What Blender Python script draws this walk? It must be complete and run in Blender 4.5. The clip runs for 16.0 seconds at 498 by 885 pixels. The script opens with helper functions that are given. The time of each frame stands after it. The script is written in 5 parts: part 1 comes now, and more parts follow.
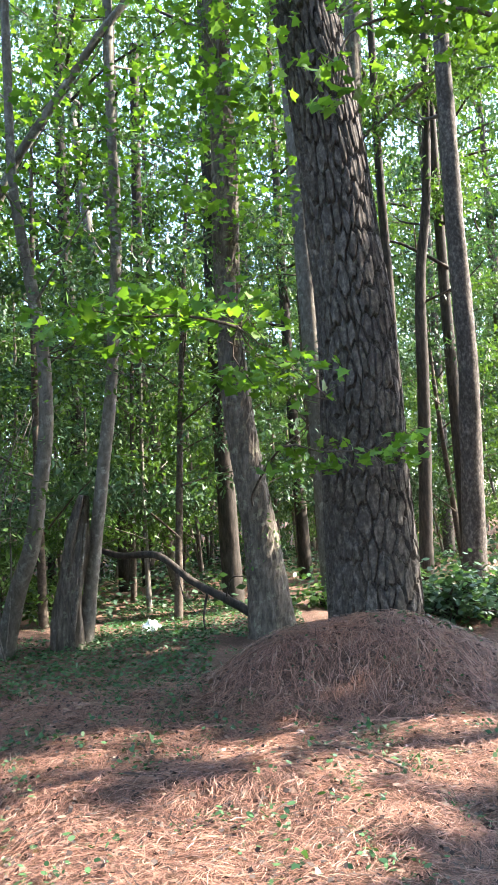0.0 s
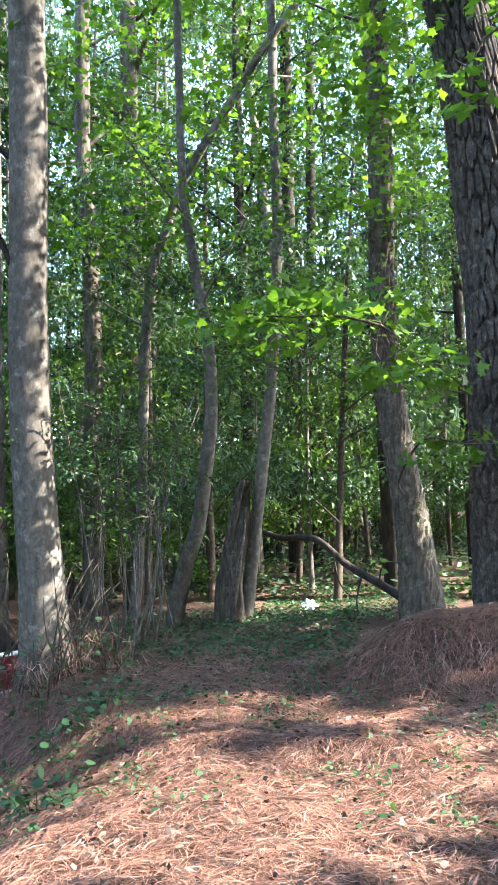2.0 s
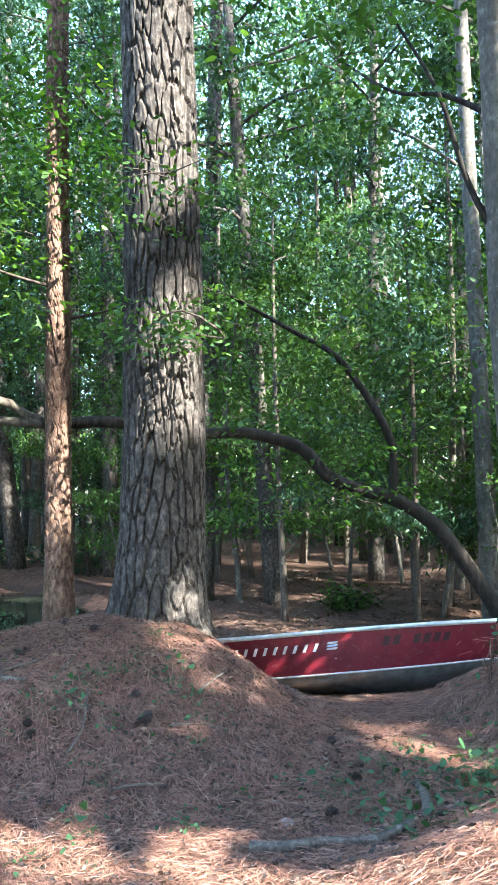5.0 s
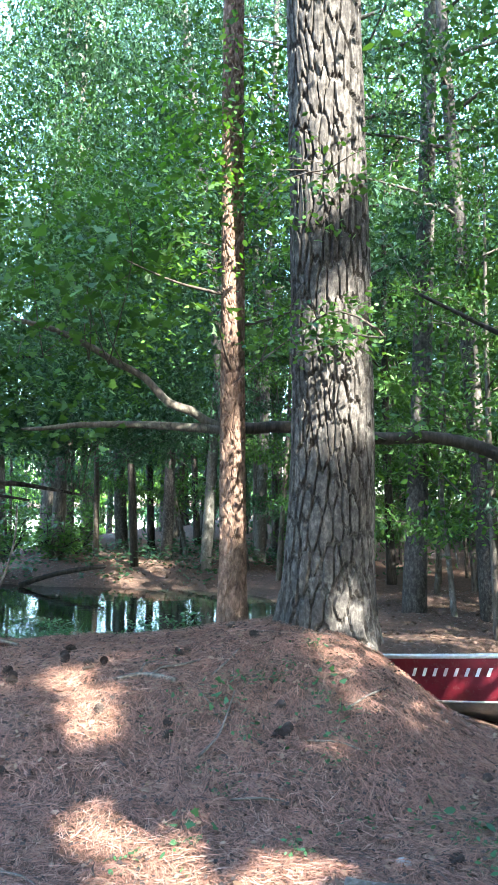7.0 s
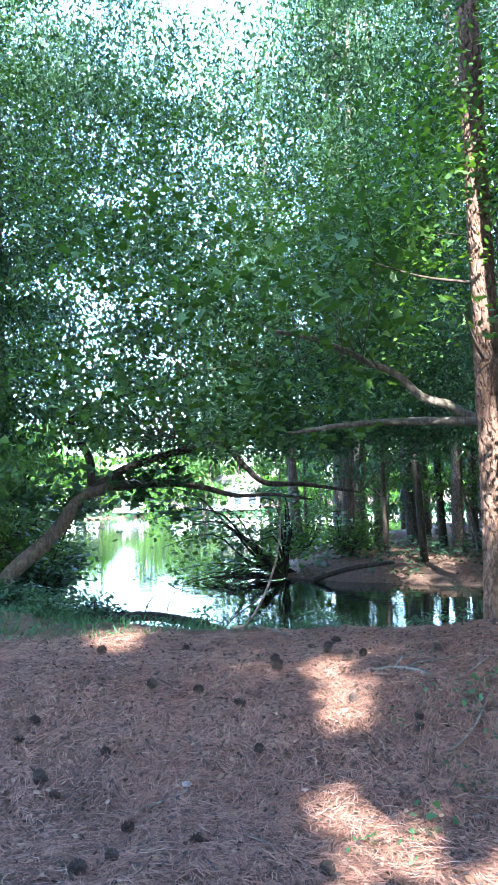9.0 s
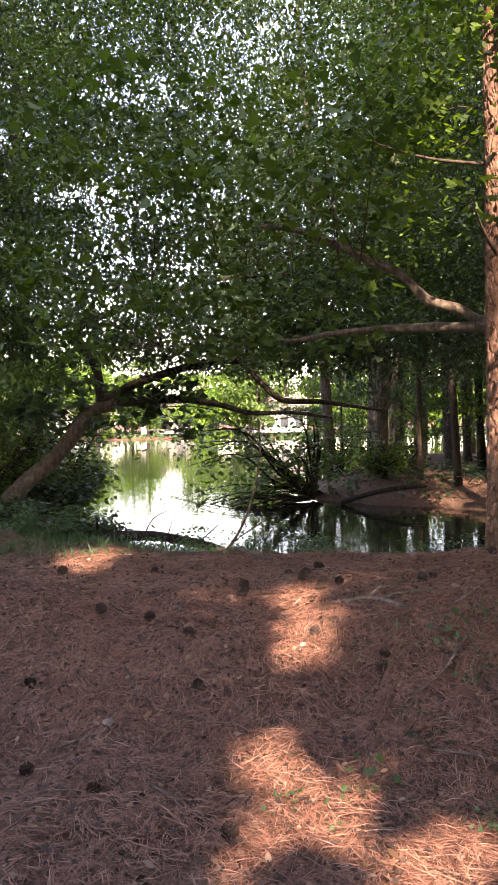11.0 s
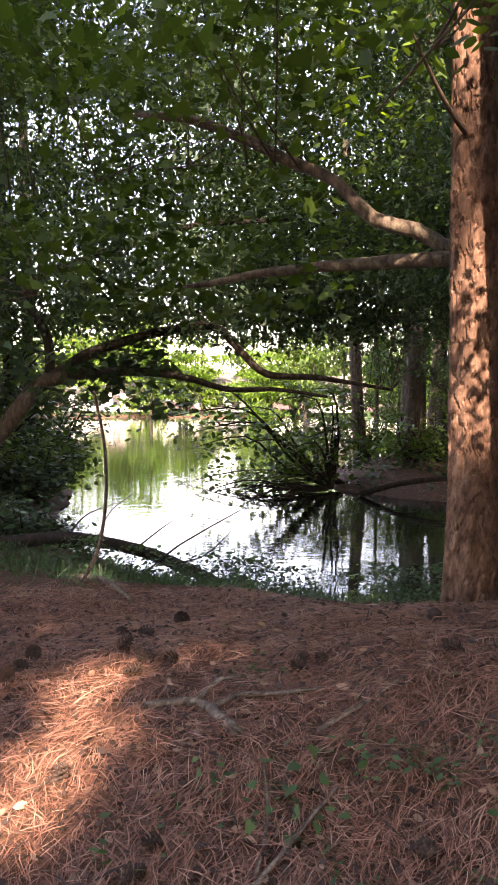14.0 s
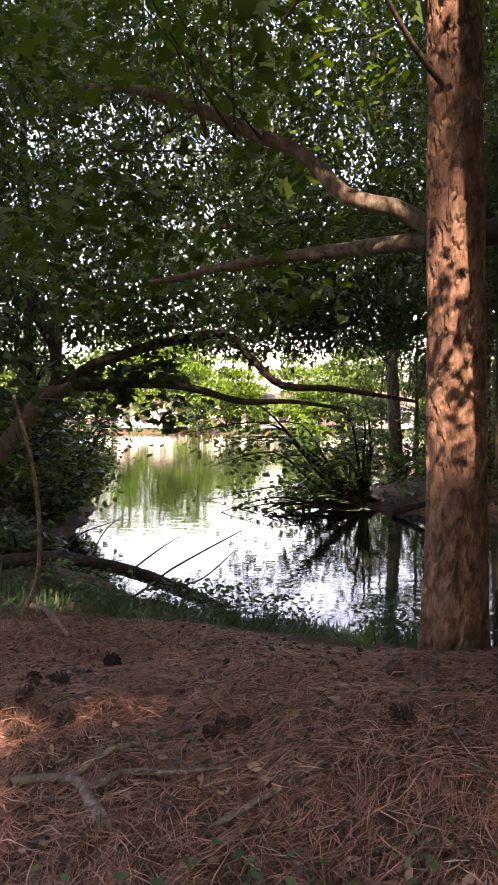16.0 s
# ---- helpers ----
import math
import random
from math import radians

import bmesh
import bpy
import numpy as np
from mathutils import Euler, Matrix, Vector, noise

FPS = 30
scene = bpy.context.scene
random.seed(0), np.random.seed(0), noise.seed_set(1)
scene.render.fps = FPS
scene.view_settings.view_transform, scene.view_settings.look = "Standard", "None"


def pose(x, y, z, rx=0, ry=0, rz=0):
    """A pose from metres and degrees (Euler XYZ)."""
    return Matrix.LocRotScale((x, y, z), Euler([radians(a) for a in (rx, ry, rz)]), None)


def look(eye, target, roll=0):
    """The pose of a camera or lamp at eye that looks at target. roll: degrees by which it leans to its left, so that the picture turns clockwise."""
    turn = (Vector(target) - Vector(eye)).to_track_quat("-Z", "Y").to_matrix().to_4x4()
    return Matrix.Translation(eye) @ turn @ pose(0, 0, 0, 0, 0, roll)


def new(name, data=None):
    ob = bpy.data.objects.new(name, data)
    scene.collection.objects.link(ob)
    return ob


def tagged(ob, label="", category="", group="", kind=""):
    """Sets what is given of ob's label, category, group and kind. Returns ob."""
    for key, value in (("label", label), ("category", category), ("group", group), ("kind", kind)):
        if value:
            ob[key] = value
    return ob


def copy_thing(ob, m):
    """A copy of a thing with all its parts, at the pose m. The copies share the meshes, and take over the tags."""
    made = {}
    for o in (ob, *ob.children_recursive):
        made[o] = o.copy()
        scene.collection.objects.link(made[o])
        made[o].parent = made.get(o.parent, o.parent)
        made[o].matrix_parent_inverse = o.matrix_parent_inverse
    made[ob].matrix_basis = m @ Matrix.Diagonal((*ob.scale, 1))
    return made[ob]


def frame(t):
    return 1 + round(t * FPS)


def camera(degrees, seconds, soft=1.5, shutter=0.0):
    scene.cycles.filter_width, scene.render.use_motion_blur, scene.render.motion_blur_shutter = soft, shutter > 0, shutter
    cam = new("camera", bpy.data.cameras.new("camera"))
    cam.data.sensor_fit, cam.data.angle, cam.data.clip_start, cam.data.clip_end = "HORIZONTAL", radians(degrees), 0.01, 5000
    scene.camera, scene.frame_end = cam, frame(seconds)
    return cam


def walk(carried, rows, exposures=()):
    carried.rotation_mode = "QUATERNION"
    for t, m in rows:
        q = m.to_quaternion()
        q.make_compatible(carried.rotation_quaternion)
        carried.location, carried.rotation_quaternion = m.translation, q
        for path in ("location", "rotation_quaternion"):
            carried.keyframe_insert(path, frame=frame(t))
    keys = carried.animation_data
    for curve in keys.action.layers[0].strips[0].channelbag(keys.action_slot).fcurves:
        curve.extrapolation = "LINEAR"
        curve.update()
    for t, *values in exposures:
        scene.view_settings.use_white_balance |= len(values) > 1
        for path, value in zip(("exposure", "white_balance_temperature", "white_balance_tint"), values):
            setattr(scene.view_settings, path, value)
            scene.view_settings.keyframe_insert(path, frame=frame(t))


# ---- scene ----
# camera and its walk
cam = camera(35.1, 16.0, soft=1.6)
METRES, EYE, TILT, LEAN, TURN = 6.8, 1.3, 6.0, 3.0, 0.0
ROWS = [
    (0.0, 0.0, 0.0, 0.0, -0.0, 0.0, -0.0),
    (0.5, 0.0067, -0.014, 0.0025, 3.16, 0.59, 0.07),
    (1.0, 0.022, -0.0275, 0.0049, 5.85, 0.98, -0.4),
    (1.5, 0.0436, -0.0428, 0.0049, 9.42, 0.02, -0.99),
    (2.0, 0.0553, -0.0581, 0.0076, 13.45, -1.13, -0.5),
    (2.5, 0.0569, -0.0792, 0.0083, 18.83, -1.37, 0.75),
    (3.0, 0.0568, -0.0895, 0.0089, 24.56, -1.51, 2.06),
    (3.5, 0.054, -0.0925, 0.007, 31.49, -2.09, 3.38),
    (4.0, 0.0457, -0.0925, 0.0072, 37.8, -2.58, 4.02),
    (4.5, 0.0427, -0.0711, 0.0057, 42.84, -2.74, 3.5),
    (7.0, 0.0786, 0.0613, -0.0062, 65.56, -1.2, 3.78),
    (7.5, 0.0882, 0.082, -0.0075, 70.08, -0.55, 4.25),
    (8.0, 0.105, 0.0958, -0.0083, 76.5, -0.05, 5.27),
    (8.5, 0.1181, 0.1028, -0.0065, 82.51, 0.38, 6.43),
    (9.0, 0.1155, 0.1133, -0.009, 87.12, 0.62, 7.31),
    (11.5, -0.0292, 0.2463, -0.0471, 90.44, -5.67, 6.48),
    (12.0, -0.0859, 0.2885, -0.0547, 88.23, -7.94, 5.54),
    (12.5, -0.1512, 0.3113, -0.0614, 88.79, -8.38, 6.07),
    (13.0, -0.2095, 0.3366, -0.0721, 90.53, -8.19, 6.71),
    (13.5, -0.2666, 0.3644, -0.0702, 93.47, -6.54, 6.47),
    (14.0, -0.314, 0.3806, -0.0778, 95.86, -5.48, 6.14),
    (14.5, -0.3583, 0.3977, -0.0826, 98.8, -4.19, 6.25),
    (15.0, -0.3956, 0.4212, -0.0888, 101.0, -3.47, 6.12),
    (15.5, -0.4111, 0.4366, -0.0947, 100.91, -3.48, 6.03),
    (16.0, -0.4147, 0.4416, -0.0967, 99.59, -3.88, 6.34),
]
EXPOSURES = [(0.0, 3.78, 6500, 12), (4.5, 4.0, 5900, 6), (7.0, 4.35, 5800, 2), (9.2, 4.1, 5450, 9), (11.3, 3.2, 8900, 38), (13.0, 3.4, 8800, 36), (16.0, 2.85, 9200, 40)]
walk(cam, [(t, pose(0, 0, EYE, TILT, LEAN, TURN) @ pose(METRES * x, METRES * y, METRES * z, 90 + pitch, roll, yaw)) for t, x, y, z, yaw, pitch, roll in ROWS], EXPOSURES)

# world, sun
SUN_EL, SUN_AZ = 38.0, 82.0
SUN = Vector((math.sin(radians(SUN_AZ)) * math.cos(radians(SUN_EL)), math.cos(radians(SUN_AZ)) * math.cos(radians(SUN_EL)), math.sin(radians(SUN_EL))))
world = bpy.data.worlds.new("sky")
world.use_nodes = True
sky = world.node_tree.nodes.new("ShaderNodeTexSky")
sky.sky_type, sky.sun_disc = "NISHITA", False
sky.sun_elevation, sky.sun_rotation = radians(SUN_EL), radians(SUN_AZ)
world.node_tree.links.new(sky.outputs[0], world.node_tree.nodes["Background"].inputs[0])
world.node_tree.nodes["Background"].inputs[1].default_value = 0.15
scene.world = world
sun = new("sun", bpy.data.lights.new("sun", "SUN"))
sun.data.energy, sun.data.angle, sun.data.color = 3.1, radians(0.6), (1.0, 0.91, 0.79)
sun.matrix_world = look(SUN * 60, (0, 0, 0))


# materials
def material(name, build):
    m = bpy.data.materials.new(name)
    m.use_nodes = True
    build(m.node_tree, m.node_tree.nodes["Principled BSDF"])
    return m


def ramp_node(nt, source, stops):
    r = nt.nodes.new("ShaderNodeValToRGB")
    while len(r.color_ramp.elements) < len(stops):
        r.color_ramp.elements.new(0.5)
    for e, (p, c) in zip(r.color_ramp.elements, stops):
        e.position, e.color = p, (*c, 1)
    nt.links.new(source, r.inputs[0])
    return r.outputs[0]


def noise_node(nt, scale, detail=4.0, rough=0.6, stretch=None):
    n = nt.nodes.new("ShaderNodeTexNoise")
    n.inputs["Scale"].default_value, n.inputs["Detail"].default_value, n.inputs["Roughness"].default_value = scale, detail, rough
    co = nt.nodes.new("ShaderNodeTexCoord").outputs["Object"]
    if stretch:
        mp = nt.nodes.new("ShaderNodeMapping")
        mp.inputs["Scale"].default_value = stretch
        nt.links.new(co, mp.inputs["Vector"])
        co = mp.outputs[0]
    nt.links.new(co, n.inputs["Vector"])
    return n.outputs["Fac"]


def mix_node(nt, a, b, fac, kind="MIX"):
    m = nt.nodes.new("ShaderNodeMix")
    m.data_type, m.blend_type = "RGBA", kind
    for socket, value in ((m.inputs[0], fac), (m.inputs[6], a), (m.inputs[7], b)):
        if isinstance(value, (int, float)):
            socket.default_value = value
        elif isinstance(value, tuple):
            socket.default_value = (*value, 1)
        else:
            nt.links.new(value, socket)
    return m.outputs[2]


def bump_node(nt, bsdf, height, strength, distance=0.01):
    b = nt.nodes.new("ShaderNodeBump")
    b.inputs["Strength"].default_value, b.inputs["Distance"].default_value = strength, distance
    nt.links.new(height, b.inputs["Height"])
    nt.links.new(b.outputs[0], bsdf.inputs["Normal"])


def bark(name, dark, mid, pale, scale, stretch=(1, 1, 0.25), lichen=None, bump=0.7):
    def build(nt, b):
        fine = noise_node(nt, scale, 6, 0.7, stretch)
        col = ramp_node(nt, fine, [(0.3, dark), (0.5, mid), (0.72, pale)])
        big = noise_node(nt, 1.7, 3, 0.5)
        col = mix_node(nt, col, dark, ramp_node(nt, big, [(0.45, (0, 0, 0)), (0.75, (0.55, 0.55, 0.55))]))
        if lichen:
            spots = noise_node(nt, 9.0, 5, 0.7)
            col = mix_node(nt, col, lichen, ramp_node(nt, spots, [(0.55, (0, 0, 0)), (0.68, (0.7, 0.7, 0.7))]))
        nt.links.new(col, b.inputs["Base Color"])
        b.inputs["Roughness"].default_value = 0.9
        b.inputs["Specular IOR Level"].default_value = 0.2
        bump_node(nt, b, fine, bump, 0.012)
    return material(name, build)


def leaf(name, low, high, glow=0.45, old=None):
    def build(nt, b):
        geo = nt.nodes.new("ShaderNodeNewGeometry").outputs["Random Per Island"]
        stops = [(0.0, low), (0.85, high)] + ([(0.97, old)] if old else [])
        col = ramp_node(nt, geo, stops)
        nt.links.new(col, b.inputs["Base Color"])
        b.inputs["Roughness"].default_value = 0.5
        b.inputs["Specular IOR Level"].default_value = 0.3
        tr = nt.nodes.new("ShaderNodeBsdfTranslucent")
        warm = mix_node(nt, col, (1.25, 1.2, 0.45), 1.0, "MULTIPLY")
        nt.links.new(warm, tr.inputs[0])
        mx = nt.nodes.new("ShaderNodeMixShader")
        mx.inputs[0].default_value = glow
        nt.links.new(b.outputs[0], mx.inputs[1])
        nt.links.new(tr.outputs[0], mx.inputs[2])
        nt.links.new(mx.outputs[0], nt.nodes["Material Output"].inputs[0])
    return material(name, build)


def plain(name, a, b2, rough=0.6, metal=0.0, scale=14.0, bump=0.1):
    def build(nt, b):
        n = noise_node(nt, scale, 5, 0.65)
        nt.links.new(ramp_node(nt, n, [(0.3, a), (0.7, b2)]), b.inputs["Base Color"])
        b.inputs["Roughness"].default_value, b.inputs["Metallic"].default_value = rough, metal
        bump_node(nt, b, n, bump, 0.005)
    return material(name, build)


PINE_BARK = bark("pine_bark", (0.018, 0.015, 0.013), (0.062, 0.053, 0.046), (0.175, 0.152, 0.132), 24.0, (1, 1, 0.6))
SCALY_BARK = bark("scaly_bark", (0.04, 0.025, 0.018), (0.14, 0.085, 0.06), (0.3, 0.2, 0.145), 24.0, (1, 1, 0.45))
SMOOTH_BARK = bark("smooth_bark", (0.05, 0.044, 0.037), (0.105, 0.094, 0.079), (0.17, 0.155, 0.133), 22.0, (1, 1, 0.5), (0.25, 0.245, 0.215), 0.25)
ROUGH_BARK = bark("rough_bark", (0.03, 0.025, 0.02), (0.085, 0.07, 0.056), (0.17, 0.145, 0.118), 26.0, (1, 1, 0.2), (0.2, 0.2, 0.14))
DARK_BARK = bark("dark_bark", (0.014, 0.012, 0.01), (0.034, 0.028, 0.023), (0.075, 0.062, 0.05), 18.0)
DEAD_WOOD = bark("dead_wood", (0.035, 0.028, 0.022), (0.105, 0.088, 0.07), (0.22, 0.19, 0.155), 26.0, (1, 1, 0.5), (0.34, 0.32, 0.28), 0.8)
TWIG = bark("twig_bark", (0.03, 0.022, 0.017), (0.07, 0.055, 0.043), (0.12, 0.1, 0.08), 30.0, (1, 1, 1), None, 0.3)
LEAF = leaf("leaf_green", (0.025, 0.065, 0.016), (0.075, 0.15, 0.032), 0.4)
LEAF_BLUE = leaf("leaf_cool_green", (0.02, 0.052, 0.028), (0.052, 0.11, 0.055), 0.35)
LEAF_MAPLE = leaf("leaf_maple", (0.05, 0.13, 0.02), (0.12, 0.24, 0.035), 0.5)
LEAF_LOW = leaf("leaf_low_herb", (0.022, 0.065, 0.028), (0.052, 0.12, 0.045), 0.25)
STRAW = leaf("pine_straw", (0.055, 0.029, 0.02), (0.35, 0.18, 0.128), 0.08, (0.4, 0.27, 0.21))
DRY_LEAF = leaf("dry_leaf", (0.1, 0.062, 0.042), (0.3, 0.215, 0.155), 0.15)
BROWN_LEAF = leaf("brown_leaf", (0.05, 0.032, 0.023), (0.17, 0.11, 0.075), 0.1)
CONE = plain("pine_cone_scale", (0.014, 0.009, 0.007), (0.055, 0.034, 0.024), 0.8, 0, 40)


def build_ground(nt, b):
    fine = noise_node(nt, 60.0, 8, 0.75)
    mid = noise_node(nt, 11.0, 6, 0.65)
    wide = noise_node(nt, 0.9, 4, 0.55)
    straw = ramp_node(nt, fine, [(0.3, (0.022, 0.014, 0.011)), (0.48, (0.11, 0.068, 0.051)), (0.68, (0.29, 0.168, 0.128))])
    soil = ramp_node(nt, fine, [(0.3, (0.035, 0.024, 0.017)), (0.7, (0.12, 0.08, 0.055))])
    col = mix_node(nt, straw, soil, ramp_node(nt, mid, [(0.42, (0, 0, 0)), (0.62, (0.9, 0.9, 0.9))]))
    col = mix_node(nt, col, (0.08, 0.056, 0.042), ramp_node(nt, wide, [(0.45, (0, 0, 0)), (0.7, (0.5, 0.5, 0.5))]))
    nt.links.new(col, b.inputs["Base Color"])
    b.inputs["Roughness"].default_value = 0.95
    b.inputs["Specular IOR Level"].default_value = 0.1
    bump_node(nt, b, fine, 1.0, 0.02)


def build_water(nt, b):
    n = noise_node(nt, 2.4, 3, 0.5, (1.6, 0.8, 1))
    b.inputs["Base Color"].default_value = (0.02, 0.028, 0.018, 1)
    b.inputs["Roughness"].default_value = 0.03
    b.inputs["IOR"].default_value = 1.33
    bump_node(nt, b, n, 0.12, 0.03)


GROUND_M = material("straw_soil", build_ground)
WATER_M = material("pond_water", build_water)


# mesh helpers
def mesh_object(name, verts, faces, mat, parent=None, label="", smooth=True):
    me = bpy.data.meshes.new(name)
    me.from_pydata([tuple(v) for v in verts], [], [tuple(f) for f in faces])
    me.materials.append(mat)
    if smooth:
        me.polygons.foreach_set("use_smooth", [True] * len(me.polygons))
    me.update()
    ob = new(name, me)
    ob.parent = parent
    if label:
        tagged(ob, label)
    return ob


def part(name, bm, mat, parent, label=""):
    me = bpy.data.meshes.new(name)
    bm.to_mesh(me)
    bm.free()
    me.materials.append(mat)
    ob = new(name, me)
    ob.parent = parent
    if label:
        tagged(ob, label)
    return ob


def thing(name, label, category, place=(0, 0, 0), group="", kind=""):
    ob = new(name)
    ob.location = place
    ob.empty_display_size = 0.1
    return tagged(ob, label, category, group, kind)


def curve_points(pts, radii, step):
    """A smooth run of points and radii through the given ones."""
    pts = [np.array(p, float) for p in pts]
    radii = list(radii) if hasattr(radii, "__len__") else [radii] * len(pts)
    if len(radii) == 2 and len(pts) > 2:
        radii = list(np.linspace(radii[0], radii[1], len(pts)))
    out, rad = [], []
    for i in range(len(pts) - 1):
        p0, p1, p2, p3 = pts[max(i - 1, 0)], pts[i], pts[i + 1], pts[min(i + 2, len(pts) - 1)]
        n = max(2, int(np.linalg.norm(p2 - p1) / step))
        for k in range(n):
            s = k / n
            out.append(0.5 * (2 * p1 + (p2 - p0) * s + (2 * p0 - 5 * p1 + 4 * p2 - p3) * s * s + (3 * p1 - p0 - 3 * p2 + p3) * s ** 3))
            rad.append(radii[i] + (radii[i + 1] - radii[i]) * s)
    return np.array(out + [pts[-1]]), np.array(rad + [radii[-1]])


def tube(pts, radii, sides=8, step=0.25, rough=0.0, seed=0, relief=None):
    """Verts and faces of a limb along pts; rough: share of the radius by which it swells and dents; relief(angle, length, radius): extra metres."""
    c, r = curve_points(pts, radii, step)
    d = np.gradient(c, axis=0)
    d /= np.linalg.norm(d, axis=1)[:, None] + 1e-9
    up = np.array([1.0, 0, 0]) if abs(d[0][2]) > 0.7 else np.array([0, 0, 1.0])
    u = np.cross(d, up)
    u /= np.linalg.norm(u, axis=1)[:, None] + 1e-9
    v = np.cross(d, u)
    ang = np.arange(sides) * 2 * np.pi / sides
    length = np.concatenate([[0], np.cumsum(np.linalg.norm(np.diff(c, axis=0), axis=1))])
    rr = np.repeat(r[:, None], sides, 1)
    if rough:
        rng = np.random.RandomState(seed)
        k = rng.rand(6) * 6.28
        wob = sum(np.sin((i + 1) * ang[None, :] + k[i] + length[:, None] * (1.3 + 1.7 * i)) for i in range(3)) / 3
        rr = rr * (1 + rough * wob + rough * 0.4 * rng.randn(*rr.shape))
    if relief is not None:
        rr = rr + relief(ang[None, :], length[:, None], rr)
    verts = (c[:, None, :] + rr[..., None] * (np.cos(ang)[None, :, None] * u[:, None, :] + np.sin(ang)[None, :, None] * v[:, None, :])).reshape(-1, 3)
    faces = []
    for i in range(len(c) - 1):
        a = i * sides
        for j in range(sides):
            k2 = (j + 1) % sides
            faces.append((a + j, a + k2, a + sides + k2, a + sides + j))
    n = len(verts)
    verts = np.vstack([verts, c[:1], c[-1:]])
    last = (len(c) - 1) * sides
    for j in range(sides):
        faces.append((n, (j + 1) % sides, j))
        faces.append((n + 1, last + j, last + (j + 1) % sides))
    return verts, faces


def joined(pieces):
    verts, faces, n = [], [], 0
    for v, f in pieces:
        verts.append(v)
        faces += [tuple(i + n for i in q) for q in f]
        n += len(v)
    return np.vstack(verts), faces


MAPLE = np.array([(0, 0), (0.28, 0.08), (0.62, -0.1), (0.5, 0.25), (0.8, 0.55), (0.42, 0.52), (0.3, 0.75), (0.0, 1.1),
                  (-0.3, 0.75), (-0.42, 0.52), (-0.8, 0.55), (-0.5, 0.25), (-0.62, -0.1), (-0.28, 0.08)])
OVAL = np.array([(0, 0), (0.26, 0.3), (0.22, 0.7), (0, 1.0), (-0.22, 0.7), (-0.26, 0.3)])
TRI = np.array([(0, 0), (0.36, 0.48), (-0.12, 1.0)])
DIAMOND = np.array([(0, 0), (0.3, 0.45), (0, 1.0), (-0.3, 0.45)])
BLADE = np.array([(-0.5, 0), (0.5, 0), (0.35, 1.0), (-0.35, 1.0)])


def leaves(centres, size, shape, rng, droop=0.5, aim=None, width=1.0):
    """Verts and faces of one small flat leaf at each centre, turned at random, tips hanging a little."""
    n, k = len(centres), len(shape)
    s = size * (0.65 + 0.7 * rng.rand(n))
    yaw = rng.rand(n) * 2 * np.pi if aim is None else aim + rng.randn(n) * 0.5
    tilt = -droop * rng.rand(n) + 0.25 * rng.randn(n)
    roll = 0.6 * rng.randn(n)
    f = np.stack([np.cos(yaw) * np.cos(tilt), np.sin(yaw) * np.cos(tilt), np.sin(tilt)], 1)
    side = np.stack([-np.sin(yaw), np.cos(yaw), np.zeros(n)], 1)
    nrm = np.cross(f, side)
    side = side * np.cos(roll)[:, None] + nrm * np.sin(roll)[:, None]
    v = centres[:, None, :] + s[:, None, None] * (shape[None, :, 0:1] * width * side[:, None, :] + shape[None, :, 1:2] * f[:, None, :])
    idx = np.arange(n * k).reshape(n, k)
    return v.reshape(-1, 3), idx


def leaf_object(name, verts, idx, mat, parent=None, label="", kind=""):
    me = bpy.data.meshes.new(name)
    n, k = idx.shape
    me.vertices.add(len(verts))
    me.vertices.foreach_set("co", verts.astype(np.float32).ravel())
    me.loops.add(n * k)
    me.loops.foreach_set("vertex_index", idx.astype(np.int32).ravel())
    me.polygons.add(n)
    me.polygons.foreach_set("loop_start", np.arange(0, n * k, k, dtype=np.int32))
    me.materials.append(mat)
    me.update(calc_edges=True)
    ob = new(name, me)
    ob.parent = parent
    if label or kind:
        tagged(ob, label, kind=kind)
    return ob


# the ground: banks, gully, earth mounds, pond bed
LAKE = np.array([(-34, -17), (-23, -5.4), (-19.5, -3.1), (-14.6, -1.9), (-12.7, -1.1), (-10.4, 1.2), (-9.7, 3.4), (-10.2, 5.4), (-12.2, 7.4), (-15.5, 8.0), (-17, 7), (-18.2, 5.1),
                 (-19.8, 2.9), (-23.2, 2.1), (-32, 5), (-50, 20), (-95, 40), (-90, -70), (-50, -55)], float)
WATER_Z = -0.9


def step01(a, b, x):
    s = np.clip((x - a) / (b - a), 0, 1)
    return s * s * (3 - 2 * s)


def lake_depth(x, y):
    """How far inside the pond's outline a place lies, in metres; on land minus the way to the water."""
    best = np.full(x.shape, 1e9)
    inside = np.zeros(x.shape, bool)
    for (ax, ay), (bx, by) in zip(LAKE, np.roll(LAKE, -1, 0)):
        dx, dy = bx - ax, by - ay
        s = np.clip(((x - ax) * dx + (y - ay) * dy) / (dx * dx + dy * dy), 0, 1)
        best = np.minimum(best, np.hypot(x - ax - s * dx, y - ay - s * dy))
        cross = (ay > y) != (by > y)
        inside ^= cross & (x < dx * (y - ay) / (dy + 1e-12) + ax)
    return np.where(inside, best, -best)


def bumpy(x, y):
    return (0.035 * np.sin(1.9 * x + 0.7 * y) * np.sin(1.3 * y - 0.5 * x) + 0.02 * np.sin(4.1 * x - 2.2 * y + 1) * np.sin(3.7 * y + 1.4 * x)
            + 0.012 * np.sin(9.3 * x + 5.1 * y) * np.sin(8.1 * y - 6.3 * x)
            + 0.009 * np.sin(19.7 * x + 7.3 * y + 2 * np.sin(3.1 * y)) * np.sin(17.3 * y - 9.1 * x + 2 * np.sin(2.7 * x)))


